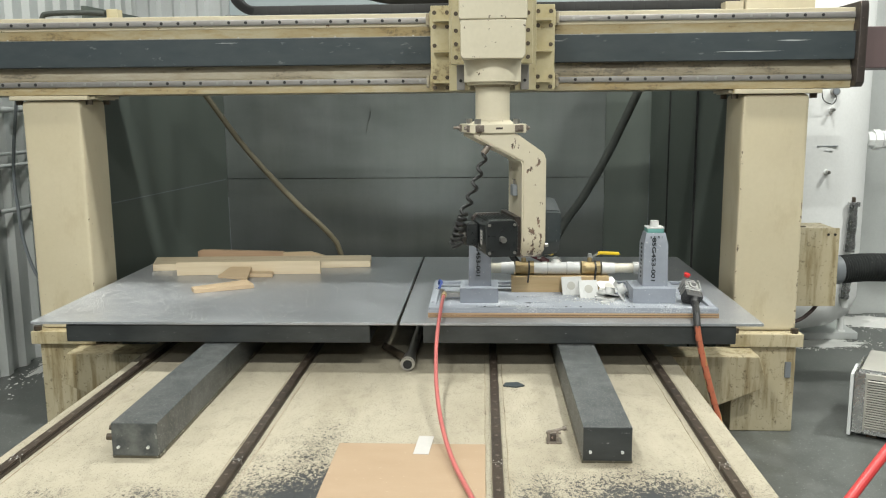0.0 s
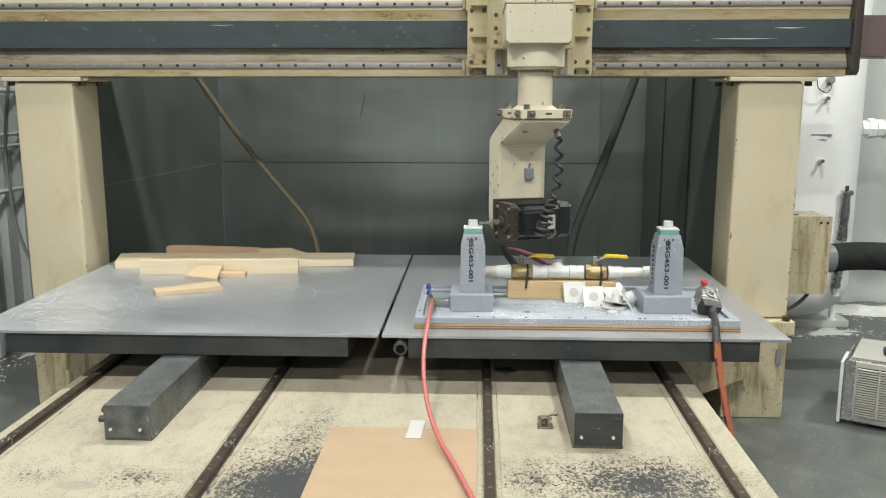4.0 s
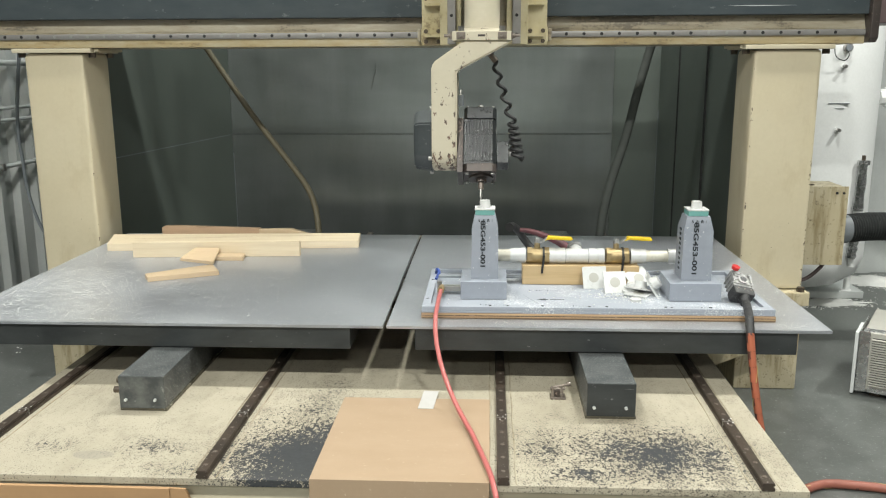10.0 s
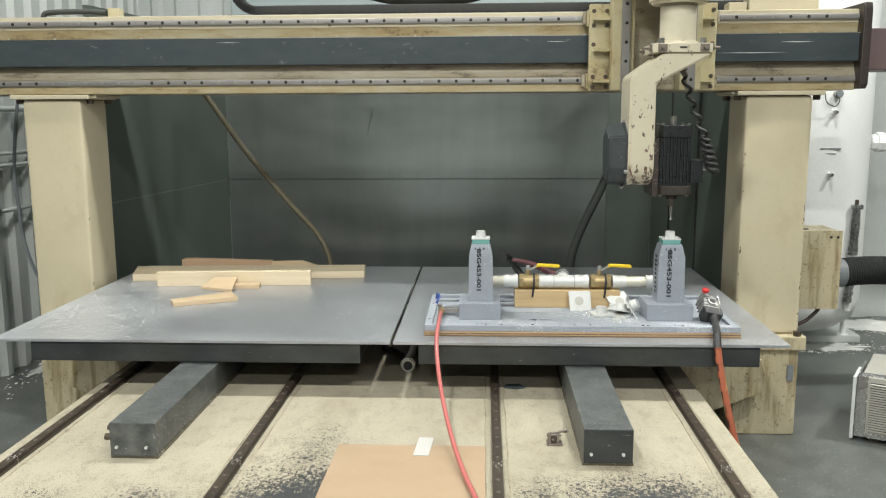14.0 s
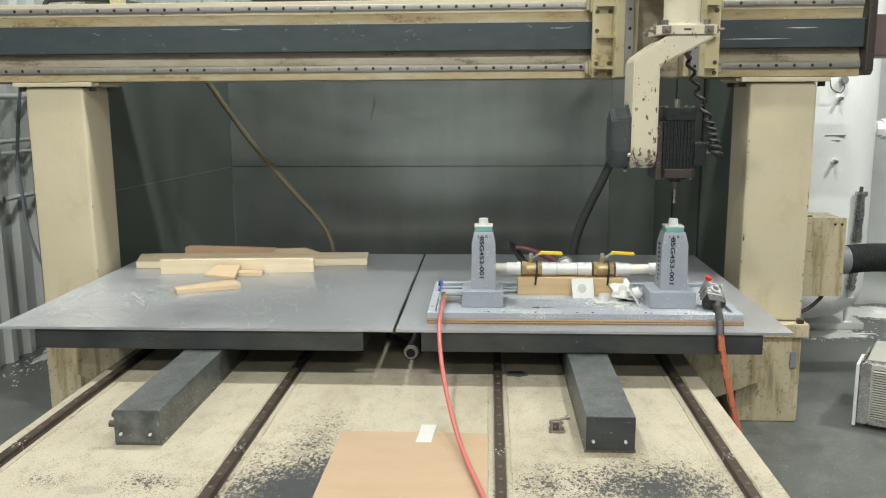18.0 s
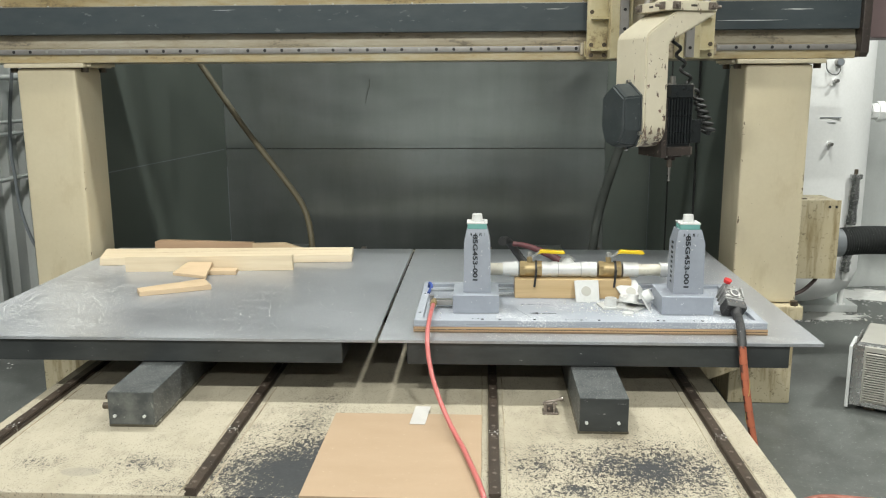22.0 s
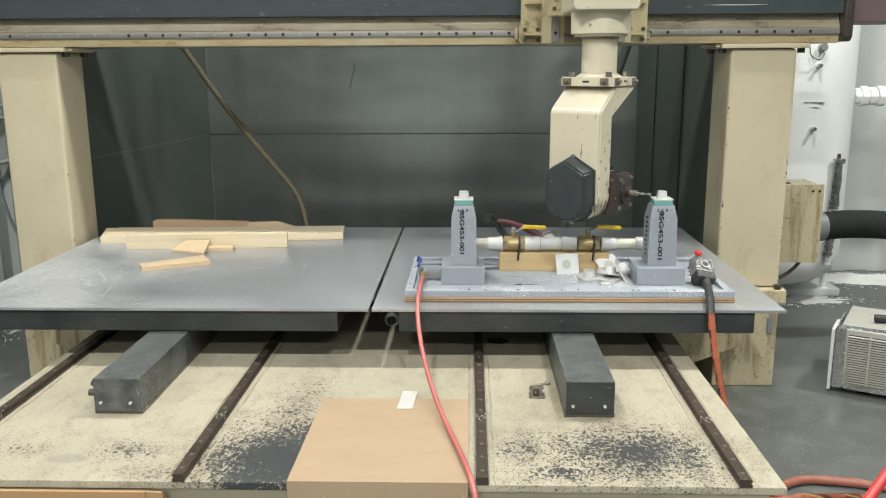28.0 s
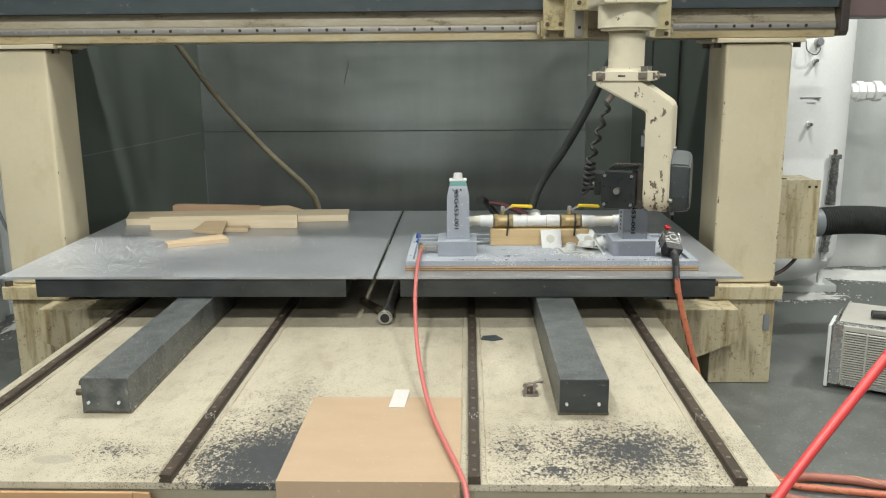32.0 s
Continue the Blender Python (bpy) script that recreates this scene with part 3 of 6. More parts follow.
# ---- the hall ----
def hall():
    single("floor", box(B(), -12, 12, -12, 10, -0.1, 0.0), FLOOR, "grey dusty sealed concrete workshop floor", kind="structure")
    single("ceiling", box(B(), -12, 12, -12, 10, 4.85, 4.95), CEILING, "white workshop ceiling", kind="structure")
    single("wall_north", box(B(), -12, 12, 9.9, 10.1, 0, 4.85), WALL_WHITE, "white sheet metal wall of the hall", kind="structure")
    # out of view; its dark tone keeps the booth's reflection dark at the sides
    single("wall_south", box(B(), -12, 12, -10.5, -10.3, 0, 4.85), WALL_DARK, "unseen end wall of the hall, toned dark to bound the booth's reflection", kind="structure")
    # unseen white reflector, sized to give the booth's back its bright band
    single("unseen_panel_1", box(B(), -2.3, 2.6, -10.296, -10.25, 0.02, 1.5, 0.004), WHITE_TANK, "wide white half height panel added out of view for the booth steel to mirror", kind="structure")
    single("wall_east", box(B(), 11.9, 12.1, -11.9, 9.9, 0, 4.85), WALL_WHITE, "white sheet metal wall of the hall", kind="structure")
    single("wall_west", box(B(), -12.1, -11.9, -11.9, 9.9, 0, 4.85), WALL_WHITE, "white sheet metal wall of the hall", kind="structure")


def corrugated(name, along, fixed, lo, hi, z1, pitch, depth, material, label, sign=1):
    """A ribbed sheet wall that stands along x or y."""
    bm = B()
    prof, s = [], lo
    while s < hi:
        for ds, d in ((0, 0), (0.46, 0), (0.6, depth), (0.86, depth)):
            prof.append((s + ds * pitch, fixed + sign * d))
        s += pitch
    thick = -0.012 * sign
    front, back = [], []
    for s, d in prof:
        for row, off in ((front, 0), (back, thick)):
            p = (s, d + off) if along == "x" else (d + off, s)
            row.append((bm.verts.new((*p, 0)), bm.verts.new((*p, z1))))
    for row in (front, back):
        for a, b in zip(row, row[1:]):
            bm.faces.new((a[0], b[0], b[1], a[1]))
    for e in (0, -1):
        bm.faces.new((front[e][0], front[e][1], back[e][1], back[e][0]))
    for a, b, c, d in zip(front, front[1:], back, back[1:]):
        bm.faces.new((a[1], b[1], d[1], c[1]))
        bm.faces.new((a[0], b[0], d[0], c[0]))
    bmesh.ops.recalc_face_normals(bm, faces=bm.faces)
    return single(name, bm, material, label, kind="structure")


hall()
corrugated("wall_left", "y", -2.60, 0.45, 5.4, 4.85, 0.20, 0.035, GALV, "ribbed galvanised sheet wall beside the machine")
corrugated("wall_back", "x", 2.42, 2.3, 6.4, 4.85, 0.30, 0.03, GALV, "ribbed silver sheet wall behind the tank", -1)
single("wall_panel", box(B(), -1.75, 2.25, 2.95, 3.0, 0, 4.85), BLUE_SHEET, "pale blue sheet panel wall behind the booth", kind="structure")
corrugated("wall_back", "x", 3.05, -2.55, -1.75, 4.85, 0.20, 0.03, WALL_WHITE, "white ribbed sheet wall behind the booth", -1)

# dust heaped and scattered on the floor
def drift(cx, cy, rx, ry, h, seed, label):
    """A flat heap with a ragged edge and loose crumbs strewn round it."""
    bm = B()
    rng = random.Random(seed)
    n, k = 72, 7
    rim = [0.72 + 0.25 * noise.noise((3 * math.cos(6.283 * i / n) + seed, 3 * math.sin(6.283 * i / n), 0)) + 0.22 * noise.noise((11 * math.cos(6.283 * i / n), 11 * math.sin(6.283 * i / n), seed)) for i in range(n)]
    top = bm.verts.new((cx, cy, h))
    rings = []
    for j in range(1, k + 1):
        u = j / k
        rings.append([bm.verts.new((cx + rx * u * rim[i] * math.cos(6.283 * i / n), cy + ry * u * rim[i] * math.sin(6.283 * i / n),
                                    0.0008 + h * (1 - u) * (0.7 + 0.5 * noise.noise((i * 0.4, j * 0.9, seed))) if j < k else -0.003)) for i in range(n)])
    for i in range(n):
        bm.faces.new((top, rings[0][i], rings[0][(i + 1) % n]))
        for a, b in zip(rings, rings[1:]):
            bm.faces.new((a[i], b[i], b[(i + 1) % n], a[(i + 1) % n]))
    bmesh.ops.recalc_face_normals(bm, faces=bm.faces)
    for _ in range(260):
        a, u = rng.uniform(0, 6.283), 0.6 + abs(rng.gauss(0, 0.28))
        q = rng.uniform(0.002, 0.007)
        bmesh.ops.create_cube(bm, size=1, matrix=Matrix.Translation((cx + rx * u * math.cos(a), cy + ry * u * math.sin(a), q * 0.25)) @ Matrix.Rotation(a * 5, 4, "Z") @ Matrix.Diagonal((q * 1.8, q, q * 0.5, 1)))
    return tagged(single("dust_drift", bm, DUST, label, "dust"), kind="stuff")


drift(2.50, 1.56, 0.46, 0.15, 0.012, 3, "white plastic dust scattered before the plinth")
drift(3.20, 2.14, 0.55, 0.26, 0.03, 5, "white plastic dust drifted against the silver wall")
drift(-2.42, 1.45, 0.14, 0.95, 0.02, 8, "white plastic dust along the foot of the wall")


def wall_pipes():
    for z, y1, r in ((1.585, 2.6, 0.017), (1.325, 2.6, 0.012), (1.255, 2.6, 0.012), (0.99, 2.6, 0.014)):
        t = thing("wall_conduit", "painted steel conduit along the ribbed wall", "conduit", group="conduits on the wall")
        part("pipe", rod(B(), (-2.535, 0.5, z), (-2.535, y1, z), r, 12), GALV, t)
        for y in (0.75, 1.9):
            part("clip", box(B(), -2.575, -2.515, y - 0.015, y + 0.015, z - r - 0.006, z + r + 0.006, 0.003), STEEL, t)
    c = thing("hanging_cable", "grey cable hanging beside the cream column", "cable")
    part("cable", sweep(B(), spline([(-2.27, 0.62, 1.75), (-2.282, 0.62, 1.652), (-2.327, 0.62, 1.358), (-2.339, 0.62, 1.169), (-2.331, 0.62, 1.042), (-2.319, 0.62, 0.864), (-2.273, 0.62, 0.685), (-2.19, 0.64, 0.48), (-2.08, 0.68, 0.012)], 8), 0.0095), GREY_PLASTIC, c)


wall_pipes()


# ---- the booth behind the gantry ----
def booth():
    b = thing("machine_booth", "dark grey sheet steel booth behind the gantry mill", "booth")
    part("back_panel", box(B(), -1.54, 1.145, 1.985, 2.01, 1.0845, 2.1, 0.002), BOOTH, b)
    part("back_panel", box(B(), -1.54, 1.145, 1.985, 2.01, 0.0, 1.081, 0.002), BOOTH, b)
    part("seam", box(B(), -1.54, 1.145, 1.991, 2.005, 1.078, 1.088), HOLE, b)
    # corner and side sheets take the copy with the even light in its tone
    part("corner_panel", prism(B(), [(1.146, 1.992), (1.45, 1.945), (1.45, 2.01), (1.146, 2.01)], "z", 0.0, 2.1), BOOTH_SIDE_LIT, b, "dull corner sheet without a seam, toned as evenly lit")
    part("side_panel", prism(B(), [(-1.60, 1.985), (-1.54, 2.01), (-1.72, 0.33), (-1.745, 0.33)], "z", 0.0, 2.1), BOOTH_SIDE_LIT, b, "dull dark green side sheet in a copy of the booth steel toned as evenly lit")
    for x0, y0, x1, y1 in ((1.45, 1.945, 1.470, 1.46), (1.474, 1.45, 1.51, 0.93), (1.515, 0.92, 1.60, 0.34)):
        part("side_panel", prism(B(), [(x0, y0), (x0 + 0.02, y0), (x1 + 0.02, y1), (x1, y1)], "z", 0.0, 2.1), BOOTH_SIDE_LIT, b, "dull dark green side sheet in a copy of the booth steel toned as evenly lit")
    for x, y in ((1.469, 1.455), (1.508, 0.925)):
        part("corner_post", box(B(), x - 0.002, x + 0.010, y - 0.006, y + 0.006, 0.0, 2.1, 0.002), HOLE, b)
    part("seam", prism(B(), [(-1.5490, 1.95), (-1.5452, 1.95), (-1.7172, 0.34), (-1.7215, 0.34)], "z", 1.079, 1.083), GREY_PLASTIC, b, "folded edge in the side sheet")
    # grey strips paint the highlight on the corner edges, fainter in steel higher up
    part("corner_edge_glint", box(B(), -1.541, -1.538, 1.980, 1.984, 0.0, 0.95), GREY_PLASTIC, b)
    part("corner_edge_glint", box(B(), -1.541, -1.537, 1.980, 1.984, 0.9502, 2.1), BOOTH, b)
    part("corner_edge_glint", box(B(), 1.4455, 1.4490, 1.936, 1.9405, 0.0, 1.25), GREY_PLASTIC, b)
    part("scratch", sweep(B(), spline([(-0.505, 1.981, 1.565), (-0.50, 1.981, 1.535), (-0.52, 1.981, 1.47), (-0.535, 1.981, 1.40)], 5), 0.0025, 5), DARK_HOSE, b, "dark scratch in the sheet")


booth()


# ---- the bed ----
def bed():
    b = thing("machine_bed", "cream painted steel machine bed worn to dark metal in patches", "machine bed")
    part("bed_top", box(B(), -1.235, 1.118, -1.985, 1.28, 0.4745, 0.4965, 0.003), BED, b)
    part("front_skirt", box(B(), -1.20, 1.085, -1.962, -1.90, 0.0, 0.4742, 0.004), CREAM, b)
    for x in (-1.18, 1.02):
        part("side_skirt", box(B(), x, x + 0.05, -1.899, 1.27, 0.0, 0.4742, 0.004), CREAM, b)
    hole = mesh_of("bolt_hole", rod(B(), (0, 0, 0), (0, 0, 0.0015), 0.0062, 10), CLAMP)
    for x in (-1.156, -0.461, 0.336, 1.012):
        bm = B()
        prism(bm, [(x - 0.016, 0.4965), (x + 0.016, 0.4965), (x + 0.016, 0.504), (x + 0.011, 0.509), (x + 0.016, 0.514), (x + 0.014, 0.5185), (x - 0.014, 0.5185), (x - 0.016, 0.514), (x - 0.011, 0.509), (x - 0.016, 0.504)], "y", -1.987, 1.27)
        r = part("guide_rail", bm, BED_RAIL, b, "greasy dark steel guide rail")
        for k in range(24):
            shared("bolt_hole", hole, r, pose(x, -1.95 + 0.08 * k, 0.518))
        part("rail_joint", box(B(), x - 0.0165, x + 0.0165, -1.6045, -1.6015, 0.4966, 0.5192), STEEL, r)
        for dx, dy in ((-0.012, 0.012), (0.004, 0.006), (0.011, -0.011), (-0.005, -0.016), (0.013, 0.018)):
            part("crumb", box(B(), x + dx - 0.0018, x + dx + 0.0018, -1.603 + dy - 0.002, -1.603 + dy + 0.0025, 0.5187, 0.5205, 0.0008), DUST, r, "white crumb of milled plastic")
        for dx in (-0.036, 0.034):
            part("sealant_bead", sweep(B(), [(x + dx + 0.0012 * math.sin(k * 1.7 + x * 9), -1.98 + 0.08 * k, 0.4966) for k in range(31)], 0.0022, 6), CREAM_DIRTY, b)


bed()


def way_box(x0, x1, cap_paint, label):
    b = thing("steel_box_beam", label, "steel box", group="black box beams on the bed")
    part("body", box(B(), x0, x1, -1.555, 0.86, 0.5075, 0.6145, 0.003), BLACK_STEEL, b)
    part("base_plate", box(B(), x0 - 0.003, x1 + 0.003, -1.551, 0.86, 0.4966, 0.5072, 0.002), STAINED, b, "stained bare steel base plate")
    part("end_cap", box(B(), x0 + 0.001, x1 - 0.001, -1.558, -1.5552, 0.5080, 0.6135, 0.001), cap_paint, b, "black end cap")
    for x in (x0 + 0.022, x1 - 0.03):
        part("screw", rod(B(), (x, -1.565, 0.537), (x, -1.557, 0.537), 0.0048, 12), GALV, b)
    return b


bl = way_box(-0.868, -0.722, SCUFFED, "long black steel box beam on the bed, dusted with swarf")
part("cable_gland", rod(B(), (-0.886, -1.545, 0.565), (-0.866, -1.545, 0.565), 0.011, 10), DARK_BOLT, bl)
part("cable_gland", rod(B(), (-0.882, -1.53, 0.59), (-0.866, -1.53, 0.59), 0.009, 10), DARK_BOLT, bl)
way_box(0.597, 0.746, CHANNEL, "long black steel box beam on the bed, dusted with swarf")


def bed_clutter():
    s = thing("cardboard_sheet", "tan cardboard sheet folded over the front edge of the bed", "cardboard")
    bm = B()
    prism(bm, [(-1.425, 0.4970), (-1.425, 0.5020), (-1.990, 0.5040), (-1.994, 0.30), (-1.990, 0.298), (-1.987, 0.4975)], "x", -0.174, 0.30, 0.001)
    part("sheet", bm, CARDBOARD, s)
    lab = thing("paper_label", "white paper label taped over the cardboard edge", "label")
    part("paper", prism(B(), [(0.082, -1.364), (0.131, -1.366), (0.122, -1.512), (0.073, -1.511)], "z", 0.5031, 0.5042), PAPER, lab)
    c = thing("cardboard_carton", "flattened brown cardboard carton leaning against the bed", "carton")
    part("body", box(B(), -1.42, -0.545, -2.002, -1.990, 0.0, 0.474, 0.002), CARTON, c)
    part("flap", prism(B(), [(-0.544, 0.0), (-0.490, 0.0), (-0.490, 0.440), (-0.503, 0.472), (-0.544, 0.474)], "y", -2.000, -1.992), CARTON, c)
    k = thing("toggle_clamp", "small grimy steel toggle clamp screwed to the bed", "clamp")
    part("base", box(B(), 0.498, 0.548, -1.405, -1.360, 0.4966, 0.502, 0.001), CLAMP, k)
    for x in (0.506, 0.534):
        part("cheek", prism(B(), [(-1.398, 0.5022), (-1.366, 0.5022), (-1.370, 0.532), (-1.392, 0.536)], "x", x - 0.004, x + 0.004, 0.001), CLAMP, k)
    part("jaw", box(B(), 0.5105, 0.5295, -1.394, -1.372, 0.5022, 0.524, 0.002), RUST, k)
    part("lever", rod(B(), (0.505, -1.384, 0.531), (0.556, -1.374, 0.538), 0.0045, 10), CLAMP, k)
    part("knob", rod(B(), (0.552, -1.375, 0.538), (0.563, -1.373, 0.540), 0.0075, 12), CLAMP, k)
    part("pivot", rod(B(), (0.498, -1.384, 0.527), (0.545, -1.384, 0.527), 0.005, 10), CLAMP, k)
    v = thing("steel_pipe", "bare steel pipe with a hose coupling lying on the bed", "pipe")
    part("tube", rod(B(), (-0.017, -0.56, 0.527), (-0.005, 0.55, 0.527), 0.019, 16), STEEL, v)
    cf = part("coupling", rod(B(), (-0.020, -0.65, 0.5265), (-0.018, -0.55, 0.5268), 0.0265, 18), STEEL, v, "silver hose coupling")
    part("coupling_ring", rod(B(), (-0.020, -0.64, 0.5275), (-0.020, -0.622, 0.5275), 0.0305, 18), STEEL, cf)
    part("mouth", rod(B(), (-0.020, -0.6515, 0.5265), (-0.020, -0.649, 0.5265), 0.019, 18), HOLE, cf)
    part("side_arm", rod(B(), (-0.145, -0.36, 0.520), (-0.03, -0.55, 0.522), 0.017, 14), DARK_BOLT, v)
    r = thing("blue_rag", "scrap of blue grey cloth on the bed", "cloth")
    part("cloth", prism(B(), [(0.38, -0.80), (0.43, -0.79), (0.455, -0.83), (0.42, -0.85), (0.37, -0.835)], "z", 0.4967, 0.502), BEAM_PANEL, r)


bed_clutter()


# ---- the gantry ----
def column(side):
    c = thing("gantry_column", "cream painted square steel gantry column with chipped edges", "column", group="gantry columns")
    x0, x1 = (-1.929, -1.636) if side < 0 else (1.493, 1.800)
    bm = box(B(), -(x1 - x0) / 2, (x1 - x0) / 2, -0.1405, 0.1405, 0.4971, 1.6254, 0.022)
    post = part("post", bm, COLUMN_PAINT, c)
    post.matrix_basis = pose((x0 + x1) / 2, 0.1535, 0)
    part("head_plate", box(B(), x0 - 0.045, x1 + 0.045, -0.005, 0.31, 1.6255, 1.6455, 0.003), CREAM, c)
    inner = (x1 + 0.0455, x1 + 0.070) if side < 0 else (x0 - 0.062, x0 - 0.0455)
    part("ledge_plate", box(B(), *inner, 0.03, 0.30, 1.631, 1.6455, 0.003), CREAM, c)
    for x in (x0 - 0.026, x1 + 0.026):
        for y in (0.055, 0.25):
            part("bolt", rod(B(), (x, y, 1.604), (x, y, 1.6256), 0.017, 6), DARK_BOLT, c)
    part("foot_plate", box(B(), x0 - 0.022, x1 + 0.016, -0.045, 0.33, 0.4325, 0.4970, 0.004), FOOT_PAINT, c)
    for x in (x0 + 0.005, x1 - 0.022):
        part("bolt", rod(B(), (x, -0.022, 0.4972), (x, -0.022, 0.520), 0.018, 6), DARK_BOLT, c)
    part("foot", box(B(), x0 + 0.004, x1 - 0.004, -0.013, 0.30, 0.0, 0.4322, 0.008), FOOT_PAINT, c)
    if side > 0:
        part("brace", prism(B(), [(1.119, 0.085), (1.301, 0.159), (1.584, 0.273), (1.592, 0.34), (1.566, 0.428), (1.119, 0.428)], "y", -0.19, -0.014, 0.006), FOOT_PAINT, c)
        part("cable_clamp", box(B(), 1.742, 1.772, -0.030, -0.013, 0.275, 0.355, 0.007), GREY_PLASTIC, c, "grey rubber bumper on the foot")
    else:
        part("brace", prism(B(), [(-1.236, 0.085), (-1.437, 0.159), (-1.720, 0.273), (-1.728, 0.34), (-1.702, 0.428), (-1.236, 0.428)], "y", -0.19, -0.014, 0.006), FOOT_PAINT, c)
    return c


column(-1)
column(1)


def beam():
    b = thing("gantry_beam", "cream gantry cross beam with two linear rails and a dark cover strip", "beam")
    x0, x1 = -2.54, 1.975
    part("core", box(B(), x0, x1, 0.05, 0.46, 1.648, 1.995, 0.004), CREAM_DIRTY, b)
    part("lower_ledge", box(B(), x0, x1, 0.012, 0.0495, 1.6475, 1.715, 0.004), CREAM_OILED, b)
    part("lower_channel", prism(B(), [(0.0495, 1.7155), (0.012, 1.7155), (0.030, 1.745), (0.034, 1.775), (0.0495, 1.775)], "x", x0, x1), CREAM_DIRTY, b)
    part("upper_ledge", box(B(), x0, x1, 0.012, 0.0495, 1.945, 2.006, 0.004), CREAM, b)
    part("upper_channel", prism(B(), [(0.0495, 1.9445), (0.014, 1.9445), (0.022, 1.925), (0.024, 1.902), (0.0495, 1.902)], "x", x0, x1), CREAM_OILED, b)
    part("cover_strip", box(B(), x0, x1, -0.012, 0.0490, 1.7755, 1.900, 0.004), BEAM_PANEL, b, "dark blue grey cover strip")
    part("cover_edge", box(B(), x0, x1, -0.0125, 0.02, 1.8985, 1.9015), STEEL, b)
    hole = mesh_of("rail_hole", rod(B(), (0, -0.0012, 0), (0, 0.004, 0), 0.0075, 10), HOLE)
    cap = mesh_of("hole_cap", rod(B(), (0, -0.0012, 0), (0, 0.004, 0), 0.0065, 10), STEEL)
    rng = random.Random(4)
    for z0, z1, off in ((1.6845, 1.7115, 0.0), (1.9600, 1.9865, -0.012)):
        bm = prism(B(), [(0.0, z0 + 0.004), (0.0, z1 - 0.004), (0.003, z1), (0.012, z1), (0.012, z0), (0.003, z0)], "x", x0 + 0.05, x1 - 0.003)
        r = part("linear_rail", bm, RAIL, b, "bright ground steel linear rail")
        for i in range(-6, 49):
            me = cap if rng.random() < (0.55 if i < 19 and z0 < 1.8 else 0.12) else hole
            shared("rail_hole" if me is hole else "hole_cap", me, r, pose(-2.0 + 0.08 * i + off, 0, (z0 + z1) / 2))
    part("end_plate", prism(B(), [(-0.02, 1.652), (-0.04, 1.672), (-0.04, 2.0), (-0.03, 2.03), (0.5, 2.03), (0.5, 1.652)], "x", 1.9755, 2.014, 0.006), RUST, b, "grimy brown steel end plate")
    part("motor_bracket", box(B(), 2.0145, 2.35, 0.12, 0.4, 1.74, 1.93, 0.006), MAROON, b, "maroon painted drive bracket")
    part("top_box", box(B(), 1.53, 1.85, 0.16, 0.40, 2.0, 2.16, 0.004), CREAM, b)
    part("top_box", box(B(), 1.44, 1.525, 0.18, 0.34, 1.9955, 2.06, 0.004), CREAM, b)
    part("top_bracket", box(B(), -1.515, -1.46, 0.10, 0.16, 1.9955, 2.055, 0.003), YELLOWED, b)
    part("drain_pipe", sweep(B(), spline([(-1.84, 0.12, 1.98), (-1.84, 0.12, 2.025), (-1.80, 0.12, 2.04), (-1.62, 0.12, 2.042), (-1.53, 0.12, 2.035)], 6), 0.013), DARK_HOSE, b)
    for sx, sz, sl, sh in ((1.50, 1.815, 0.16, 0.0022), (1.70, 1.862, 0.075, 0.0028), (0.62, 1.872, 0.05, 0.0015), (-0.9, 1.88, 0.06, 0.0012)):
        part("scuff", prism(B(), [(sx - sl, sz), (sx - sl * 0.3, sz + sh), (sx + sl * 0.2, sz + sh * 0.8), (sx + sl, sz + 0.001), (sx + sl * 0.1, sz - sh)], "y", -0.0126, -0.0121), GALV, b, "pale scuff on the cover strip")
    rng = random.Random(9)
    for k in range(16):
        x = -2.2 + k * 0.27 + rng.uniform(-0.1, 0.1)
        part("screw", rod(B(), (x, -0.003, 1.9015), (x, -0.003, 1.907), 0.004, 8), PAPER, b)


beam()


def cable_chain():
    single("chain_tray", box(B(), -0.98, 1.72, 0.245, 0.355, 1.9955, 2.034, 0.002), BLACK_STEEL, "black steel tray along the top of the beam", "tray")
    c = thing("cable_carrier", "black plastic cable carrier lying along the beam", "cable carrier")
    link = mesh_of("link", box(B(), -0.031, 0.031, -0.04, 0.04, -0.022, 0.022, 0.006), RUBBER)
    for k in range(45):
        shared("link", link, c, pose(-0.80 + 0.056 * k, 0.30, 2.0565))
    for k in range(9):
        a = math.pi * (k + 0.6) / 18
        shared("link", link, c, pose(-0.83 - 0.12 * math.sin(a), 0.30, 2.0565 + 0.12 * (1 - math.cos(a)), 0, math.degrees(a), 0))
    for k in range(16):
        shared("link", link, c, pose(-0.952 - 0.004 * k, 0.30, 2.19 + 0.055 * k, 0, 88, 0))
    h = thing("hanging_hose", "black flexible hose sagging above the beam", "hose")
    part("hose", sweep(B(), spline([(-0.95, 0.5, 2.9), (-0.72, 0.5, 2.42), (-0.38, 0.5, 2.19), (0.0, 0.5, 2.125), (0.38, 0.5, 2.19), (0.72, 0.5, 2.42), (0.95, 0.5, 2.9)], 8), 0.034), RUBBER, h)


cable_chain()

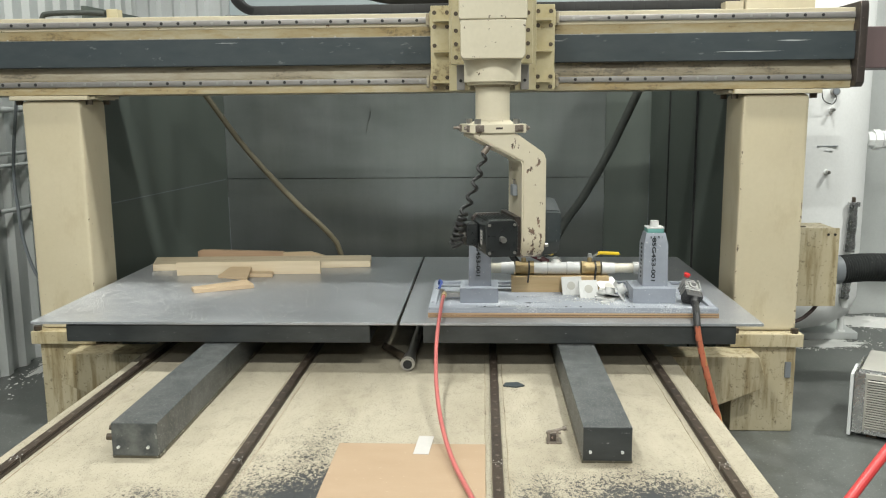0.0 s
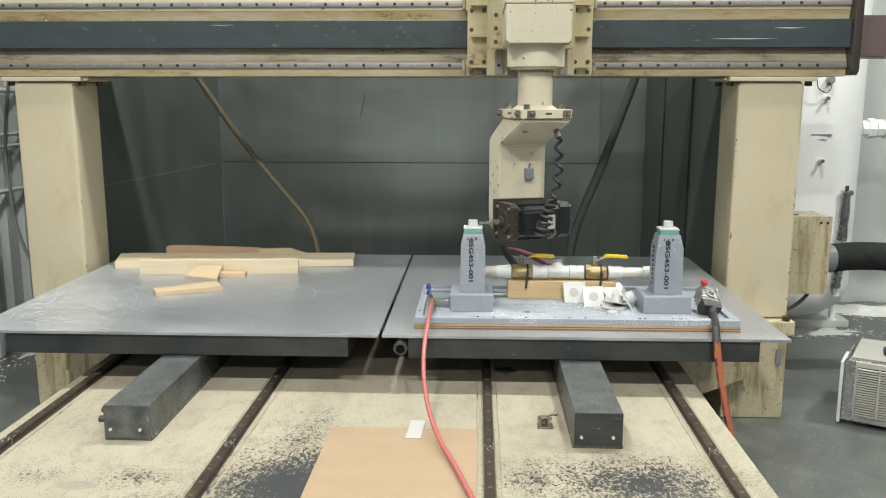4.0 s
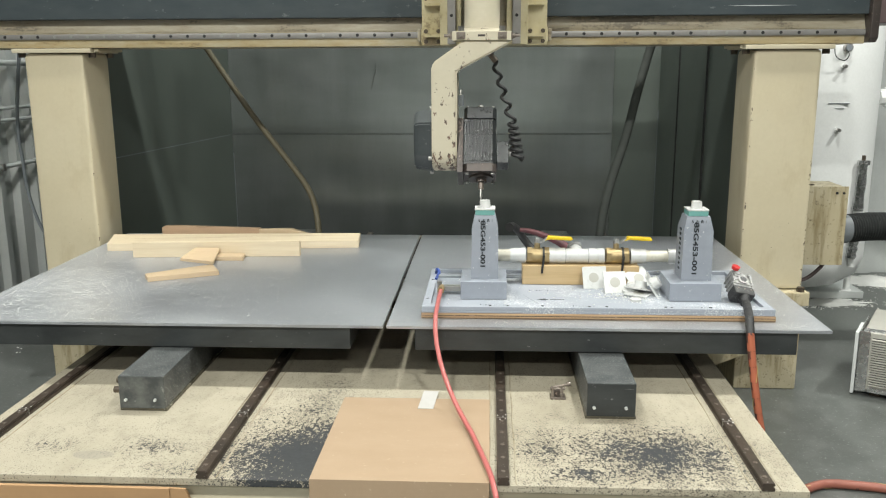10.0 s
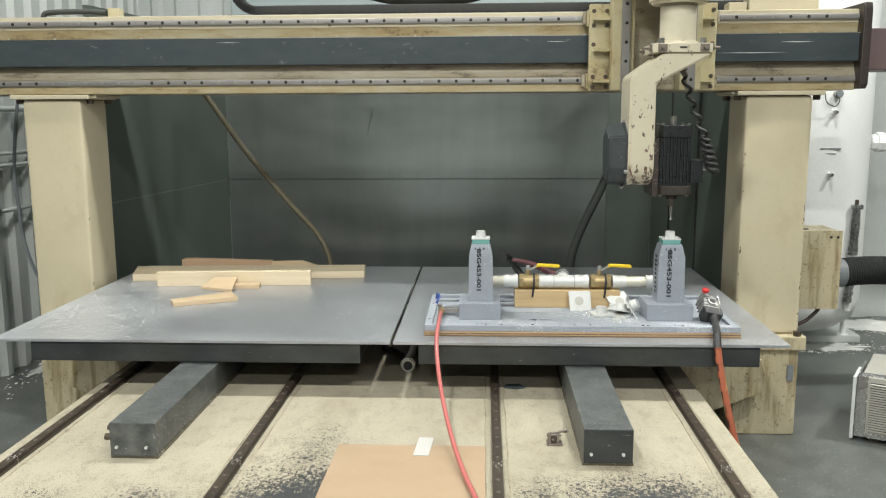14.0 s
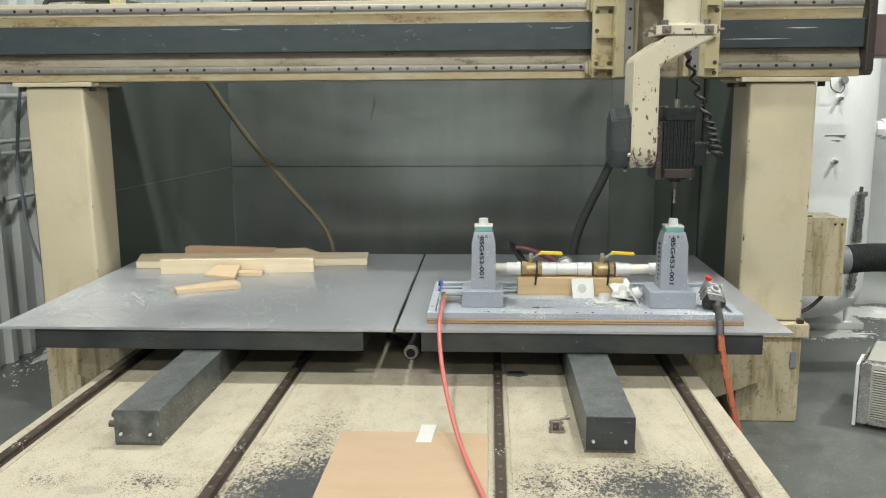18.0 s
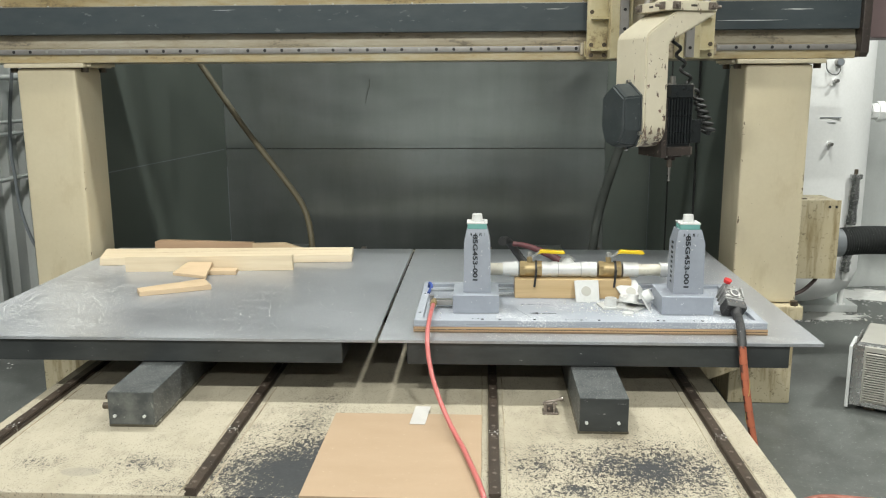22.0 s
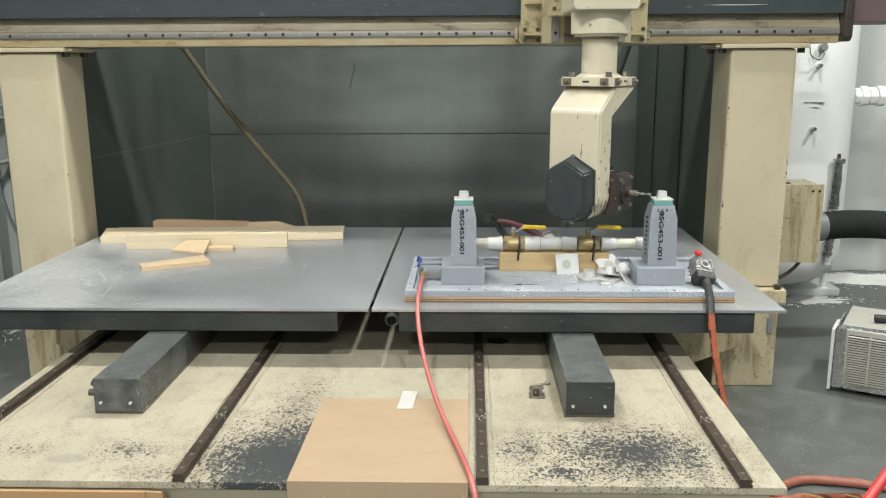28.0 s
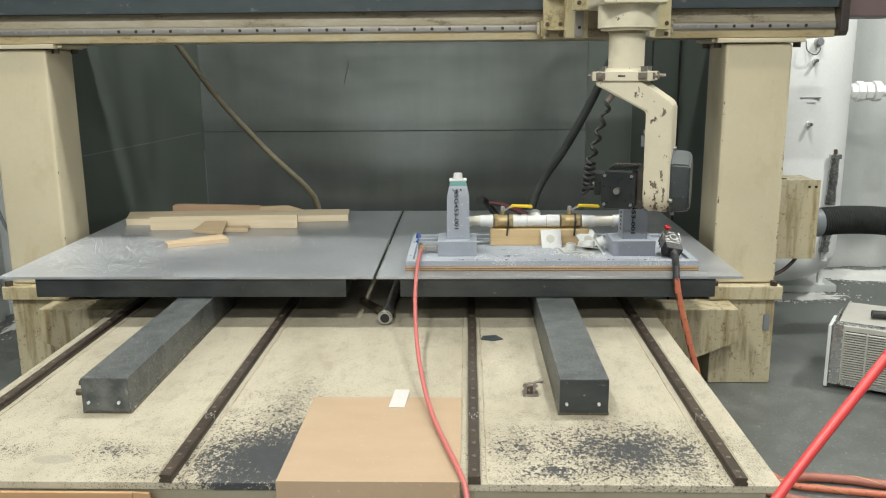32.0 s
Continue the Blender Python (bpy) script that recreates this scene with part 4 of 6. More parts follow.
# ---- the right side ----
def right_side():
    t = thing("receiver_tank", "white painted vertical receiver tank on pipe legs", "tank")
    cx, cy, r = 2.385, 1.72, 0.40
    bm = B()
    prof = [(0.02, 0.085), (0.15, 0.10), (0.27, 0.145), (0.36, 0.215), (r, 0.33), (r, 2.6), (0.3, 2.8), (0.02, 2.85)]
    rings = [[bm.verts.new((cx + q * math.cos(2 * math.pi * k / 48), cy + q * math.sin(2 * math.pi * k / 48), z)) for k in range(48)] for q, z in prof]
    for a, b in zip(rings, rings[1:]):
        for k in range(48):
            bm.faces.new((a[k], a[(k + 1) % 48], b[(k + 1) % 48], b[k]))
    bm.faces.new(rings[0][::-1])
    bm.faces.new(rings[-1])
    part("shell", bm, WHITE_TANK, t)
    for a in (-4, 116, 236):
        x, y = cx + 0.335 * math.cos(radians(a)), cy + 0.335 * math.sin(radians(a))
        leg = part("leg", rod(B(), (x, y, 0.050), (x, y, 0.26), 0.020, 16), WHITE_TANK, t)
        part("collar", rod(B(), (x, y, 0.175), (x, y, 0.205), 0.027, 16), WHITE_TANK, leg)
        part("foot_disc", rod(B(), (x, y, 0.0502), (x, y, 0.056), 0.034, 16), WHITE_TANK, leg)
    for x, z in ((2.414, 1.541), (2.410, 1.161)):
        y = cy - math.sqrt(r * r - (x - cx) ** 2)
        kb = part("port", rod(B(), (x, y - 0.012, z), (x, y + 0.02, z), 0.017, 18), WHITE_TANK, t)
        part("plug", rod(B(), (x, y - 0.045, z), (x, y - 0.01, z), 0.011, 6), STEEL, kb)
    for x0, x1, z in ((2.345, 2.47, 1.318), (2.385, 2.44, 1.290)):
        ys = cy - r
        part("caption_bar", box(B(), x0, x1, ys - 0.002, ys + 0.009, z, z + (0.005 if z > 1.31 and z < 1.35 else 0.002)), GREY_PLASTIC if z < 1.35 else WALL_WHITE, t)
    g = thing("pressure_gauge", "round steel pressure gauge with a loop of wire on the tank", "gauge")
    part("case", rod(B(), (2.425, 1.285, 1.650), (2.425, 1.33, 1.650), 0.024, 24), STEEL, g)
    part("dial", rod(B(), (2.425, 1.281, 1.650), (2.425, 1.286, 1.650), 0.019, 24), GREY_PLASTIC, g)
    part("wire", sweep(B(), spline([(2.34, 1.29, 1.66), (2.35, 1.28, 1.60), (2.40, 1.28, 1.575), (2.425, 1.28, 1.605), (2.42, 1.29, 1.635)], 6), 0.003, 6), RUBBER, g)
    p = thing("pipe_run", "frosted white pipe with couplings and a drain valve", "pipe")
    part("pipe", rod(B(), (2.76, 1.72, 1.342), (3.6, 1.72, 1.342), 0.036, 18), WHITE_TANK, p)
    for x, q in ((2.835, 0.052), (2.875, 0.066), (2.93, 0.058), (2.985, 0.066)):
        part("coupling", rod(B(), (x - 0.022, 1.72, 1.342), (x + 0.022, 1.72, 1.342), q, 8), WHITE_TANK, p)
    part("tee", rod(B(), (3.18, 1.72, 1.13), (3.18, 1.72, 1.46), 0.045, 18), GREY_PLASTIC, p)
    part("bowl", rod(B(), (3.18, 1.72, 1.02), (3.18, 1.72, 1.14), 0.065, 18), WHITE_TANK, p)
    s = single("tank_plinth", box(B(), 1.98, 2.825, 1.66, 2.20, 0.0, 0.050, 0.006), GALV, "low whitewashed concrete plinth under the tank", "plinth")
    e = thing("junction_box", "cream steel electrical box behind the column", "electrical box")
    part("body", box(B(), 1.86, 2.165, 0.50, 0.74, 0.512, 0.926, 0.006), FOOT_PAINT, e)
    part("lid", box(B(), 1.852, 2.174, 0.4945, 0.4995, 0.508, 0.930, 0.0015), FOOT_PAINT, e)
    part("lid_hinge", box(B(), 1.87, 2.02, 0.56, 0.58, 0.9262, 0.932, 0.001), DARK_BOLT, e)
    for x in (2.115, 2.15):
        part("screw", rod(B(), (x, 0.4945, 0.895), (x, 0.4915, 0.895), 0.007, 12), HOLE, e)
    part("lead", sweep(B(), spline([(2.125, 0.6, 0.515), (2.112, 0.6, 0.480), (2.082, 0.6, 0.445), (2.048, 0.6, 0.416), (2.00, 0.6, 0.393), (1.90, 0.58, 0.37)], 6), 0.010), MAROON, e)
    d = thing("flexible_duct", "black ribbed flexible duct curving away from the electrical box", "duct")
    part("cuff", rod(B(), (2.166, 0.62, 0.68), (2.235, 0.63, 0.68), 0.079, 20), GREY_PLASTIC, d)
    pts = spline([(2.22, 0.63, 0.68), (2.40, 0.65, 0.69), (2.65, 0.68, 0.672), (2.92, 0.70, 0.61), (3.3, 0.75, 0.55), (3.8, 0.75, 0.30), (4.3, 0.75, 0.083)], 66)
    part("hose", sweep(B(), pts, lambda u: 0.0770 + 0.0014 * math.sin(u * 6.2832 * 78), 20), DUCT, d)
    f = thing("taped_valve", "pipe riser wrapped in crumpled foil tape", "pipe riser")
    part("wrap", sweep(B(), spline([(2.587, 1.335, 0.66), (2.591, 1.335, 0.75), (2.594, 1.335, 0.86), (2.597, 1.335, 0.955)], 6), lambda u: 0.034 + 0.002 * math.sin(u * 13) - 0.007 * u, 7), FOIL, f)
    part("stem", rod(B(), (2.587, 1.345, 0.30), (2.587, 1.345, 0.67), 0.02, 12), WHITE_TANK, f)
    part("wrap", sweep(B(), spline([(2.575, 1.335, 0.36), (2.58, 1.335, 0.42), (2.585, 1.335, 0.48)], 6), lambda u: 0.030 + 0.003 * math.sin(u * 17), 7), FOIL, f)
    part("lever", box(B(), 2.562, 2.632, 1.318, 1.350, 0.945, 0.975, 0.006), FOIL, f)
    part("handle", box(B(), 2.585, 2.605, 1.325, 1.345, 0.970, 1.005, 0.005), DARK_BOLT, f)


right_side()


def air_conditioner():
    a = thing("window_air_conditioner", "dusty off white air conditioner with foil taped edges on the floor", "air conditioner", pose(2.065, -0.075, -0.02, 0, 0, -30))
    part("case", box(B(), 0.0, 0.52, 0.02, 0.48, 0.055, 0.335, 0.012), GRILLE, a)
    fr = part("front_frame", box(B(), -0.005, 0.525, 0.0, 0.0195, 0.05, 0.34, 0.006), GRILLE, a)
    # black sheet on the frame stands in for the shade between the slats
    part("recess", box(B(), 0.045, 0.50, -0.0006, 0.002, 0.075, 0.315), HOLE, a)
    slat = mesh_of("slat", box(B(), 0.045, 0.50, -0.010, 0.0, -0.0026, 0.0026, 0.001), GRILLE)
    for k in range(20):
        shared("slat", slat, fr, pose(0, -0.001, 0.083 + k * 0.0119, 18, 0, 0))
    for x in (0.14, 0.245, 0.36):
        part("mullion", box(B(), x - 0.004, x + 0.004, -0.013, -0.001, 0.075, 0.315, 0.001), GRILLE, fr)
    part("tape", box(B(), -0.012, 0.035, -0.006, 0.0, 0.045, 0.345, 0.004), FOIL, a, "crumpled silver tape")
    part("tape", box(B(), -0.012, -0.0055, 0.0, 0.30, 0.25, 0.345, 0.003), FOIL, a, "crumpled silver tape")
    part("tape", box(B(), 0.04, 0.45, -0.005, 0.0, 0.045, 0.068, 0.003), FOIL, a, "crumpled silver tape")
    part("tape", box(B(), 0.0, 0.45, 0.02, 0.07, 0.3352, 0.341, 0.002), FOIL, a, "crumpled silver tape")
    part("side_board", box(B(), -0.03, -0.014, -0.01, 0.18, 0.03, 0.335, 0.003), WALL_WHITE, a)
    for x in (0.05, 0.46):
        part("skid", box(B(), x, x + 0.05, 0.03, 0.46, 0.02, 0.0545, 0.003), DARK_BOLT, a)
    h = thing("black_handle", "black plastic grip lying on the air conditioner", "handle", pose(2.28, 0.03, 0.315, 0, 0, -20))
    part("grip", rod(B(), (0.0, 0, 0.024), (0.16, 0.02, 0.022), 0.020, 14), RUBBER, h)


air_conditioner()


# ---- the moving tables ----
def table(x0, x1, c0, c1, label):
    t = thing("machine_table", label, "machine table", group="sliding machine tables")
    part("top_plate", box(B(), x0, x1, -0.660, 0.886, 0.696, 0.707, 0.0015), TABLE, t)
    part("front_channel", box(B(), c0, c1, -0.650, -0.600, 0.618, 0.6955, 0.004), CHANNEL, t)
    part("rear_channel", box(B(), c0, c1, 0.82, 0.87, 0.618, 0.6955, 0.004), CHANNEL, t)
    for x in (c0, c1 - 0.05):
        part("side_channel", box(B(), x, x + 0.05, -0.5995, 0.8195, 0.618, 0.6955, 0.004), CHANNEL, t)
    return t


TABLE_LEFT = table(-1.600, -0.0610, -1.455, -0.174, "scratched aluminium machine table dusted with white chips")
TABLE_RIGHT = table(-0.0490, 1.420, 0.046, 1.315, "scratched aluminium machine table carrying the pipe fixture")
for t, xs in ((TABLE_LEFT, (-1.156, -0.461)), (TABLE_RIGHT, (0.336, 1.012))):
    for x in xs:
        for y in (-0.05, 0.60):
            part("bearing_block", box(B(), x - 0.035, x + 0.035, y - 0.05, y + 0.05, 0.5195, 0.6175, 0.004), BED_RAIL, t)

# added black filler: darkens the back of the gap in place of shade
part("gap_shade_strip", box(B(), -0.0605, -0.0495, 0.05, 0.88, 0.688, 0.6945), HOLE, TABLE_RIGHT, "black strip standing in for the shade in the gap between the tables")


def board(name, outline, low, high, material, label):
    """A board lying on the table: its outline seen from above and its height."""
    cx, cy = (sum(p[k] for p in outline) / len(outline) for k in (0, 1))
    turn = math.atan2(outline[1][1] - outline[0][1], outline[1][0] - outline[0][0])
    w = thing(name, label, "wood", pose(cx, cy, 0.707, 0, 0, math.degrees(turn)), "loose wood on the table")
    ca, sa = math.cos(turn), math.sin(turn)
    flat = [((x - cx) * ca + (y - cy) * sa, (y - cy) * ca - (x - cx) * sa) for x, y in outline]
    part("plank", prism(B(), flat, "z", low, high, 0.002), material, w)
    return w


def on_edge(x0, x1, y0, y1, turn, skyline, material, label):
    """A board standing on its edge, with its upper outline from end to end."""
    w = thing("wood_plank", label, "wood", pose((x0 + x1) / 2, (y0 + y1) / 2, 0.707, 0, 0, turn), "loose wood on the table")
    h = (x1 - x0) / 2
    part("plank", prism(B(), [(-h, 0.0005), (h, 0.0005)] + [(h - 2 * h * u, z) for u, z in skyline], "y", -(y1 - y0) / 2, (y1 - y0) / 2, 0.002), material, w)
    return w


def leaning_offcut():
    """A thin offcut whose far edge leans on the plank behind it."""
    w = thing("wood_offcut", "brown board offcut leaning against the pine plank", "wood", pose(-1.0, 0.26, 0.707), "loose wood on the table")
    bm = B()
    corners = ((-0.09, 0.0, 0.013), (0.085, -0.075, 0.015), (0.070, 0.072, 0.046), (-0.04, 0.065, 0.048))
    low = [bm.verts.new((x, y, z - 0.0125)) for x, y, z in corners]
    top = [bm.verts.new((x, y, z)) for x, y, z in corners]
    bm.faces.new(low[::-1])
    bm.faces.new(top)
    for k in range(4):
        bm.faces.new((low[k], low[(k + 1) % 4], top[(k + 1) % 4], top[k]))
    part("plank", bm, PINE_C, w)
    return w


LONG = board("wood_plank", [(-1.508, 0.446), (-0.330, 0.563), (-0.348, 0.745), (-1.575, 0.675)], 0.0005, 0.0365, PINE, "long pale pine plank lying flat on the aluminium table")
for v, a, b in ((0.010, -0.58, 0.26), (0.032, -0.20, 0.55)):
    part("crack", prism(B(), [(a, v), ((a + b) / 2, v + 0.003), (b, v - 0.001), ((a + b) / 2, v - 0.001)], "z", 0.0363, 0.0368), PINE_B, LONG, "long drying crack")
for kx, kz in ((0.44, 0.020), (0.30, 0.012)):
    part("knot", rod(B(), (kx, -0.096, kz), (kx, -0.080, kz), 0.006, 10), PINE_B, LONG)
WOOD = [
    LONG,
    on_edge(-1.332, -0.572, 0.344, 0.382, 4.2, [(0, 0.071), (1, 0.071)], PINE, "pale pine plank on edge before the long plank"),
    on_edge(-1.368, -0.866, 0.772, 0.806, 0, [(0, 0.050), (0.3, 0.054), (0.85, 0.061), (0.97, 0.060), (1, 0.053)], PINE_B, "rough red brown board behind the pine planks"),
    on_edge(-0.865, -0.606, 0.768, 0.800, 0, [(0, 0.020), (0.38, 0.050), (1, 0.046)], PINE_C, "pale brown board offcut with a slanting end behind the planks"),
    board("wood_offcut", [(-1.086, -0.120), (-0.832, 0.005), (-0.898, 0.120), (-1.122, -0.058)], 0.0005, 0.021, PINE_C, "pale pine offcut lying askew on the table"),
    leaning_offcut(),
    board("wood_offcut", [(-0.945, 0.268), (-0.806, 0.270), (-0.816, 0.338), (-0.948, 0.336)], 0.0005, 0.020, PINE_C, "short pine offcut on the table"),
]


# ---- the pipe fixture on the right table ----
def text_mesh(body, size):
    cu = bpy.data.curves.new("stencil", "FONT")
    cu.body, cu.size, cu.align_x, cu.align_y, cu.extrude = body, size, "CENTER", "CENTER", 0.0004
    cu.offset = 0.0010
    ob = bpy.data.objects.new("stencil", cu)
    scene.collection.objects.link(ob)
    bpy.context.view_layer.update()
    me = bpy.data.meshes.new_from_object(ob.evaluated_get(bpy.context.evaluated_depsgraph_get()))
    bpy.data.objects.remove(ob)
    me.materials.clear()
    me.materials.append(INK)
    return me


STENCIL = text_mesh("85G453-001", 0.0392)
MOVES_WITH_TABLE = [TABLE_LEFT, TABLE_RIGHT] + WOOD


def fixture():
    f = thing("pipe_fixture", "grey plastic work fixture on a plywood base", "fixture")
    part("plywood_base", box(B(), 0.062, 1.265, -0.572, -0.005, 0.7071, 0.7265, 0.001), PLY, f, "plywood base board")
    for low, tone in ((0.7088, DARK_BOLT), (0.7175, RUST)):
        part("glue_line", box(B(), 0.0632, 1.2638, -0.5726, -0.572, low, low + 0.0022), tone, f, "dark glue line in the plywood edge")
    part("base_plate", box(B(), 0.064, 1.263, -0.570, -0.007, 0.7268, 0.7360, 0.002), PVC_DUSTY, f, "dust covered grey base plate")
    for x0, x1, y0, y1 in ((0.064, 1.263, -0.570, -0.534), (0.064, 0.092, -0.533, -0.035), (0.064, 1.263, -0.034, -0.007), (1.235, 1.263, -0.533, -0.035)):
        part("rim_strip", box(B(), x0, x1, y0, y1, 0.7362, 0.7500, 0.0015), PVC_DUSTY, f)
    part("arrow", prism(B(), [(0.470, -0.420), (0.500, -0.406), (0.500, -0.417), (0.565, -0.417), (0.565, -0.422), (0.500, -0.422), (0.500, -0.433)], "z", 0.7361, 0.7365), INK, f, "black arrow inked on the plate")
    part("pencil_line", prism(B(), [(0.420, -0.36), (0.423, -0.36), (0.472, -0.475), (0.469, -0.475)], "z", 0.7361, 0.7364), GREY_PLASTIC, f)
    rng = random.Random(12)
    for x0, x1, y, z in ((0.445, 0.560, -0.297, 0.7361), (0.265, 0.345, -0.545, 0.7501), (0.585, 0.655, -0.548, 0.7501), (0.955, 1.075, -0.549, 0.7501)):
        x = x0
        while x < x1:
            wide = rng.uniform(0.002, 0.006)
            part("ink_mark", box(B(), x, x + wide, y - rng.uniform(0.003, 0.006), y + rng.uniform(0.003, 0.006), z, z + 0.0004), INK if rng.random() < 0.25 else GREY_PLASTIC, f)
            x += wide + rng.uniform(0.003, 0.009)
    for x, y in ((0.078, -0.47), (0.078, -0.20), (0.36, -0.553), (0.64, -0.553), (0.92, -0.553), (1.249, -0.30)):
        part("hole_mark", rod(B(), (x, y, 0.7500), (x, y, 0.7506), 0.0075, 14), GREY_PLASTIC, f)
        part("screw", rod(B(), (x, y, 0.7506), (x, y, 0.7512), 0.0040, 10), HOLE, f)
    for x in (0.30, 0.48, 0.70, 0.90, 1.05):
        part("screw", rod(B(), (x, -0.552, 0.7500), (x, -0.552, 0.7515), 0.005, 10), HOLE, f)
    for x0, x1, p0, p1, cx in ((0.193, 0.359, 0.230, 0.329, 0.279), (0.937, 1.118, 0.984, 1.091, 1.037)):
        part("post_block", box(B(), x0, x1, -0.428, -0.245, 0.7362, 0.8020, 0.002), PVC_GREY, f)
        w = (p1 - p0) / 2
        pm = (p0 + p1) / 2
        bm = B()
        lv = []
        for z, a, b in ((0.8023, w, 0.054), (0.984, w - 0.002, 0.053), (1.033, w - 0.013, 0.040)):
            lv.append([bm.verts.new((pm + sx * a, -0.33 + sy * b, z)) for sx, sy in ((-1, -1), (1, -1), (1, 1), (-1, 1))])
        for a, b in zip(lv, lv[1:]):
            for k in range(4):
                bm.faces.new((a[k], a[(k + 1) % 4], b[(k + 1) % 4], b[k]))
        bm.faces.new(lv[0][::-1])
        bm.faces.new(lv[-1])
        po = part("post", bm, PVC_GREY, f, "tapered grey post with a stencilled number")
        st = shared("stencil", STENCIL, po, Matrix.Translation((pm - (0.008 if p0 < 0.5 else 0.010), -0.3846, 0.929 if p0 < 0.5 else 0.917)) @ pose(0, 0, 0, 90, 90, 0) @ Matrix.Diagonal((0.89 if p0 < 0.5 else 0.99, 0.60, 1, 1)))
        for k, lean in enumerate((0.004, -0.004, 0.004, 0.0, 0.003, -0.003, 0.002)):
            u = pm - 0.028 + 0.0085 * k
            part("pen_stroke", prism(B(), [(u, 1.004), (u + 0.0028, 1.004), (u + 0.0028 + lean, 1.021), (u + lean, 1.021)], "y", -0.3760, -0.3700), INK if k % 3 else GREY_PLASTIC, po)
        if p0 > 0.5:
            for k in range(9):
                part("stencil_bar", box(B(), p0 - 0.0008, p0 + 0.004, -0.344, -0.324, 0.835 + 0.018 * k, 0.843 + 0.018 * k), INK, po)
        part("foam_collar", box(B(), cx - 0.035, cx + 0.035, -0.366, -0.294, 1.0332, 1.0515, 0.002), TEAL, f)
        cp = part("cap", box(B(), cx - 0.037, cx + 0.037, -0.367, -0.293, 1.0517, 1.0570, 0.001), PVC_WHITE, f, "white square cap with a round knob")
        bm = rod(B(), (cx, -0.33, 1.0571), (cx, -0.33, 1.0830), 0.0205, 24, 0.0175)
        part("knob", bm, PVC_WHITE, cp)
    for x0, x1 in ((0.10, 0.193), (0.36, 0.42)):
        part("air_tube", rod(B(), (x0, -0.19, 0.762), (x1, -0.19, 0.762), 0.006, 10), GREY_PLASTIC, f)
    part("valve_body", box(B(), 0.12, 0.19, -0.365, -0.335, 0.748, 0.768, 0.003), STEEL, f, "small steel air valve")
    part("hose_barb", rod(B(), (0.122, -0.352, 0.760), (0.12, -0.402, 0.760), 0.012, 12), BRASS, f)
    part("air_elbow", rod(B(), (0.112, -0.335, 0.7365), (0.112, -0.335, 0.778), 0.009, 10), STEEL, f)
    part("blue_wire", sweep(B(), spline([(0.085, -0.10, 0.752), (0.09, -0.13, 0.775), (0.10, -0.16, 0.77), (0.09, -0.2, 0.752)], 5), 0.006, 8), BLUE_WIRE, f)
    return f


def pipe_assembly():
    p = thing("pipe_assembly", "white plastic pipe run with two brass ball valves and yellow levers", "pipe")
    y, z = -0.165, 0.8415

    def seg(name, x0, x1, r, material, parent=p, label=""):
        return part(name, rod(B(), (x0, y, z), (x1, y, z), r, 22), material, parent, label)

    seg("pipe", 0.285, 0.380, 0.0235, PVC_CREAM, p, "clear cream pipe stub")
    seg("coupling", 0.377, 0.433, 0.0280, PVC_WHITE)
    seg("coupling_lip", 0.420, 0.436, 0.0305, PVC_WHITE)
    seg("tee", 0.527, 0.736, 0.0275, PVC_WHITE, p, "white tee fitting")
    for x in (0.538, 0.575, 0.689, 0.724):
        seg("tee_ring", x - 0.012, x + 0.012, 0.0300, PVC_WHITE)
    for x in (0.589, 0.676):
        seg("joint_line", x - 0.001, x + 0.001, 0.0287, GREY_PLASTIC)
    part("tee_branch", rod(B(), (0.632, y, 0.842), (0.632, y + 0.075, 0.850), 0.027, 20), PVC_WHITE, p)
    part("branch_cap", rod(B(), (0.632, y + 0.055, 0.848), (0.632, y + 0.080, 0.8505), 0.032, 24), SILVER, p)
    seg("coupling", 0.836, 0.894, 0.0280, PVC_WHITE)
    seg("coupling_lip", 0.836, 0.850, 0.0305, PVC_WHITE)
    seg("pipe", 0.89, 0.985, 0.0225, PVC_CREAM, p, "clear cream pipe stub")
    seg("coupling", 0.978, 1.05, 0.0285, PVC_WHITE)
    for x0 in (0.442, 0.744):
        v = seg("ball_valve", x0 + 0.012, x0 + 0.072, 0.0300, BRASS, p, "brass ball valve")
        for a in (x0, x0 + 0.066):
            part("hex_end", rod(B(), (a, y, z), (a + 0.019, y, z), 0.0325, 6), BRASS, v)
        part("stem", rod(B(), (x0 + 0.038, y, z + 0.02), (x0 + 0.038, y, z + 0.052), 0.011, 12), BRASS, v)
        part("nut", rod(B(), (x0 + 0.038, y, z + 0.052), (x0 + 0.038, y, z + 0.068), 0.0115, 8, 0.008), SILVER, v)
        bm = prism(B(), [(x0 + 0.028, z + 0.050), (x0 + 0.055, z + 0.050), (x0 + 0.078, z + 0.068), (x0 + 0.078, z + 0.073), (x0 + 0.052, z + 0.055), (x0 + 0.028, z + 0.054)], "y", y - 0.010, y + 0.010)
        part("lever_arm", bm, SILVER, v)
        bm = prism(B(), [(x0 + 0.066, z + 0.060), (x0 + 0.080, z + 0.077), (x0 + 0.168, z + 0.073), (x0 + 0.174, z + 0.065), (x0 + 0.166, z + 0.061), (x0 + 0.086, z + 0.065)], "y", y - 0.013, y + 0.013, 0.003)
        part("lever_grip", bm, YELLOW, v, "yellow vinyl lever grip")
        bm = rod(B(), (x0 + 0.058, y, z), (x0 + 0.066, y, z), 0.0345, 20)
        tie = part("cable_tie", bm, RUBBER, p, "black cable tie")
        part("tie_tail", prism(B(), [(x0 + 0.058, z + 0.01), (x0 + 0.066, z + 0.01), (x0 + 0.059, 0.782), (x0 + 0.051, 0.782)], "y", y - 0.0495, y - 0.0465), RUBBER, tie)
    return p


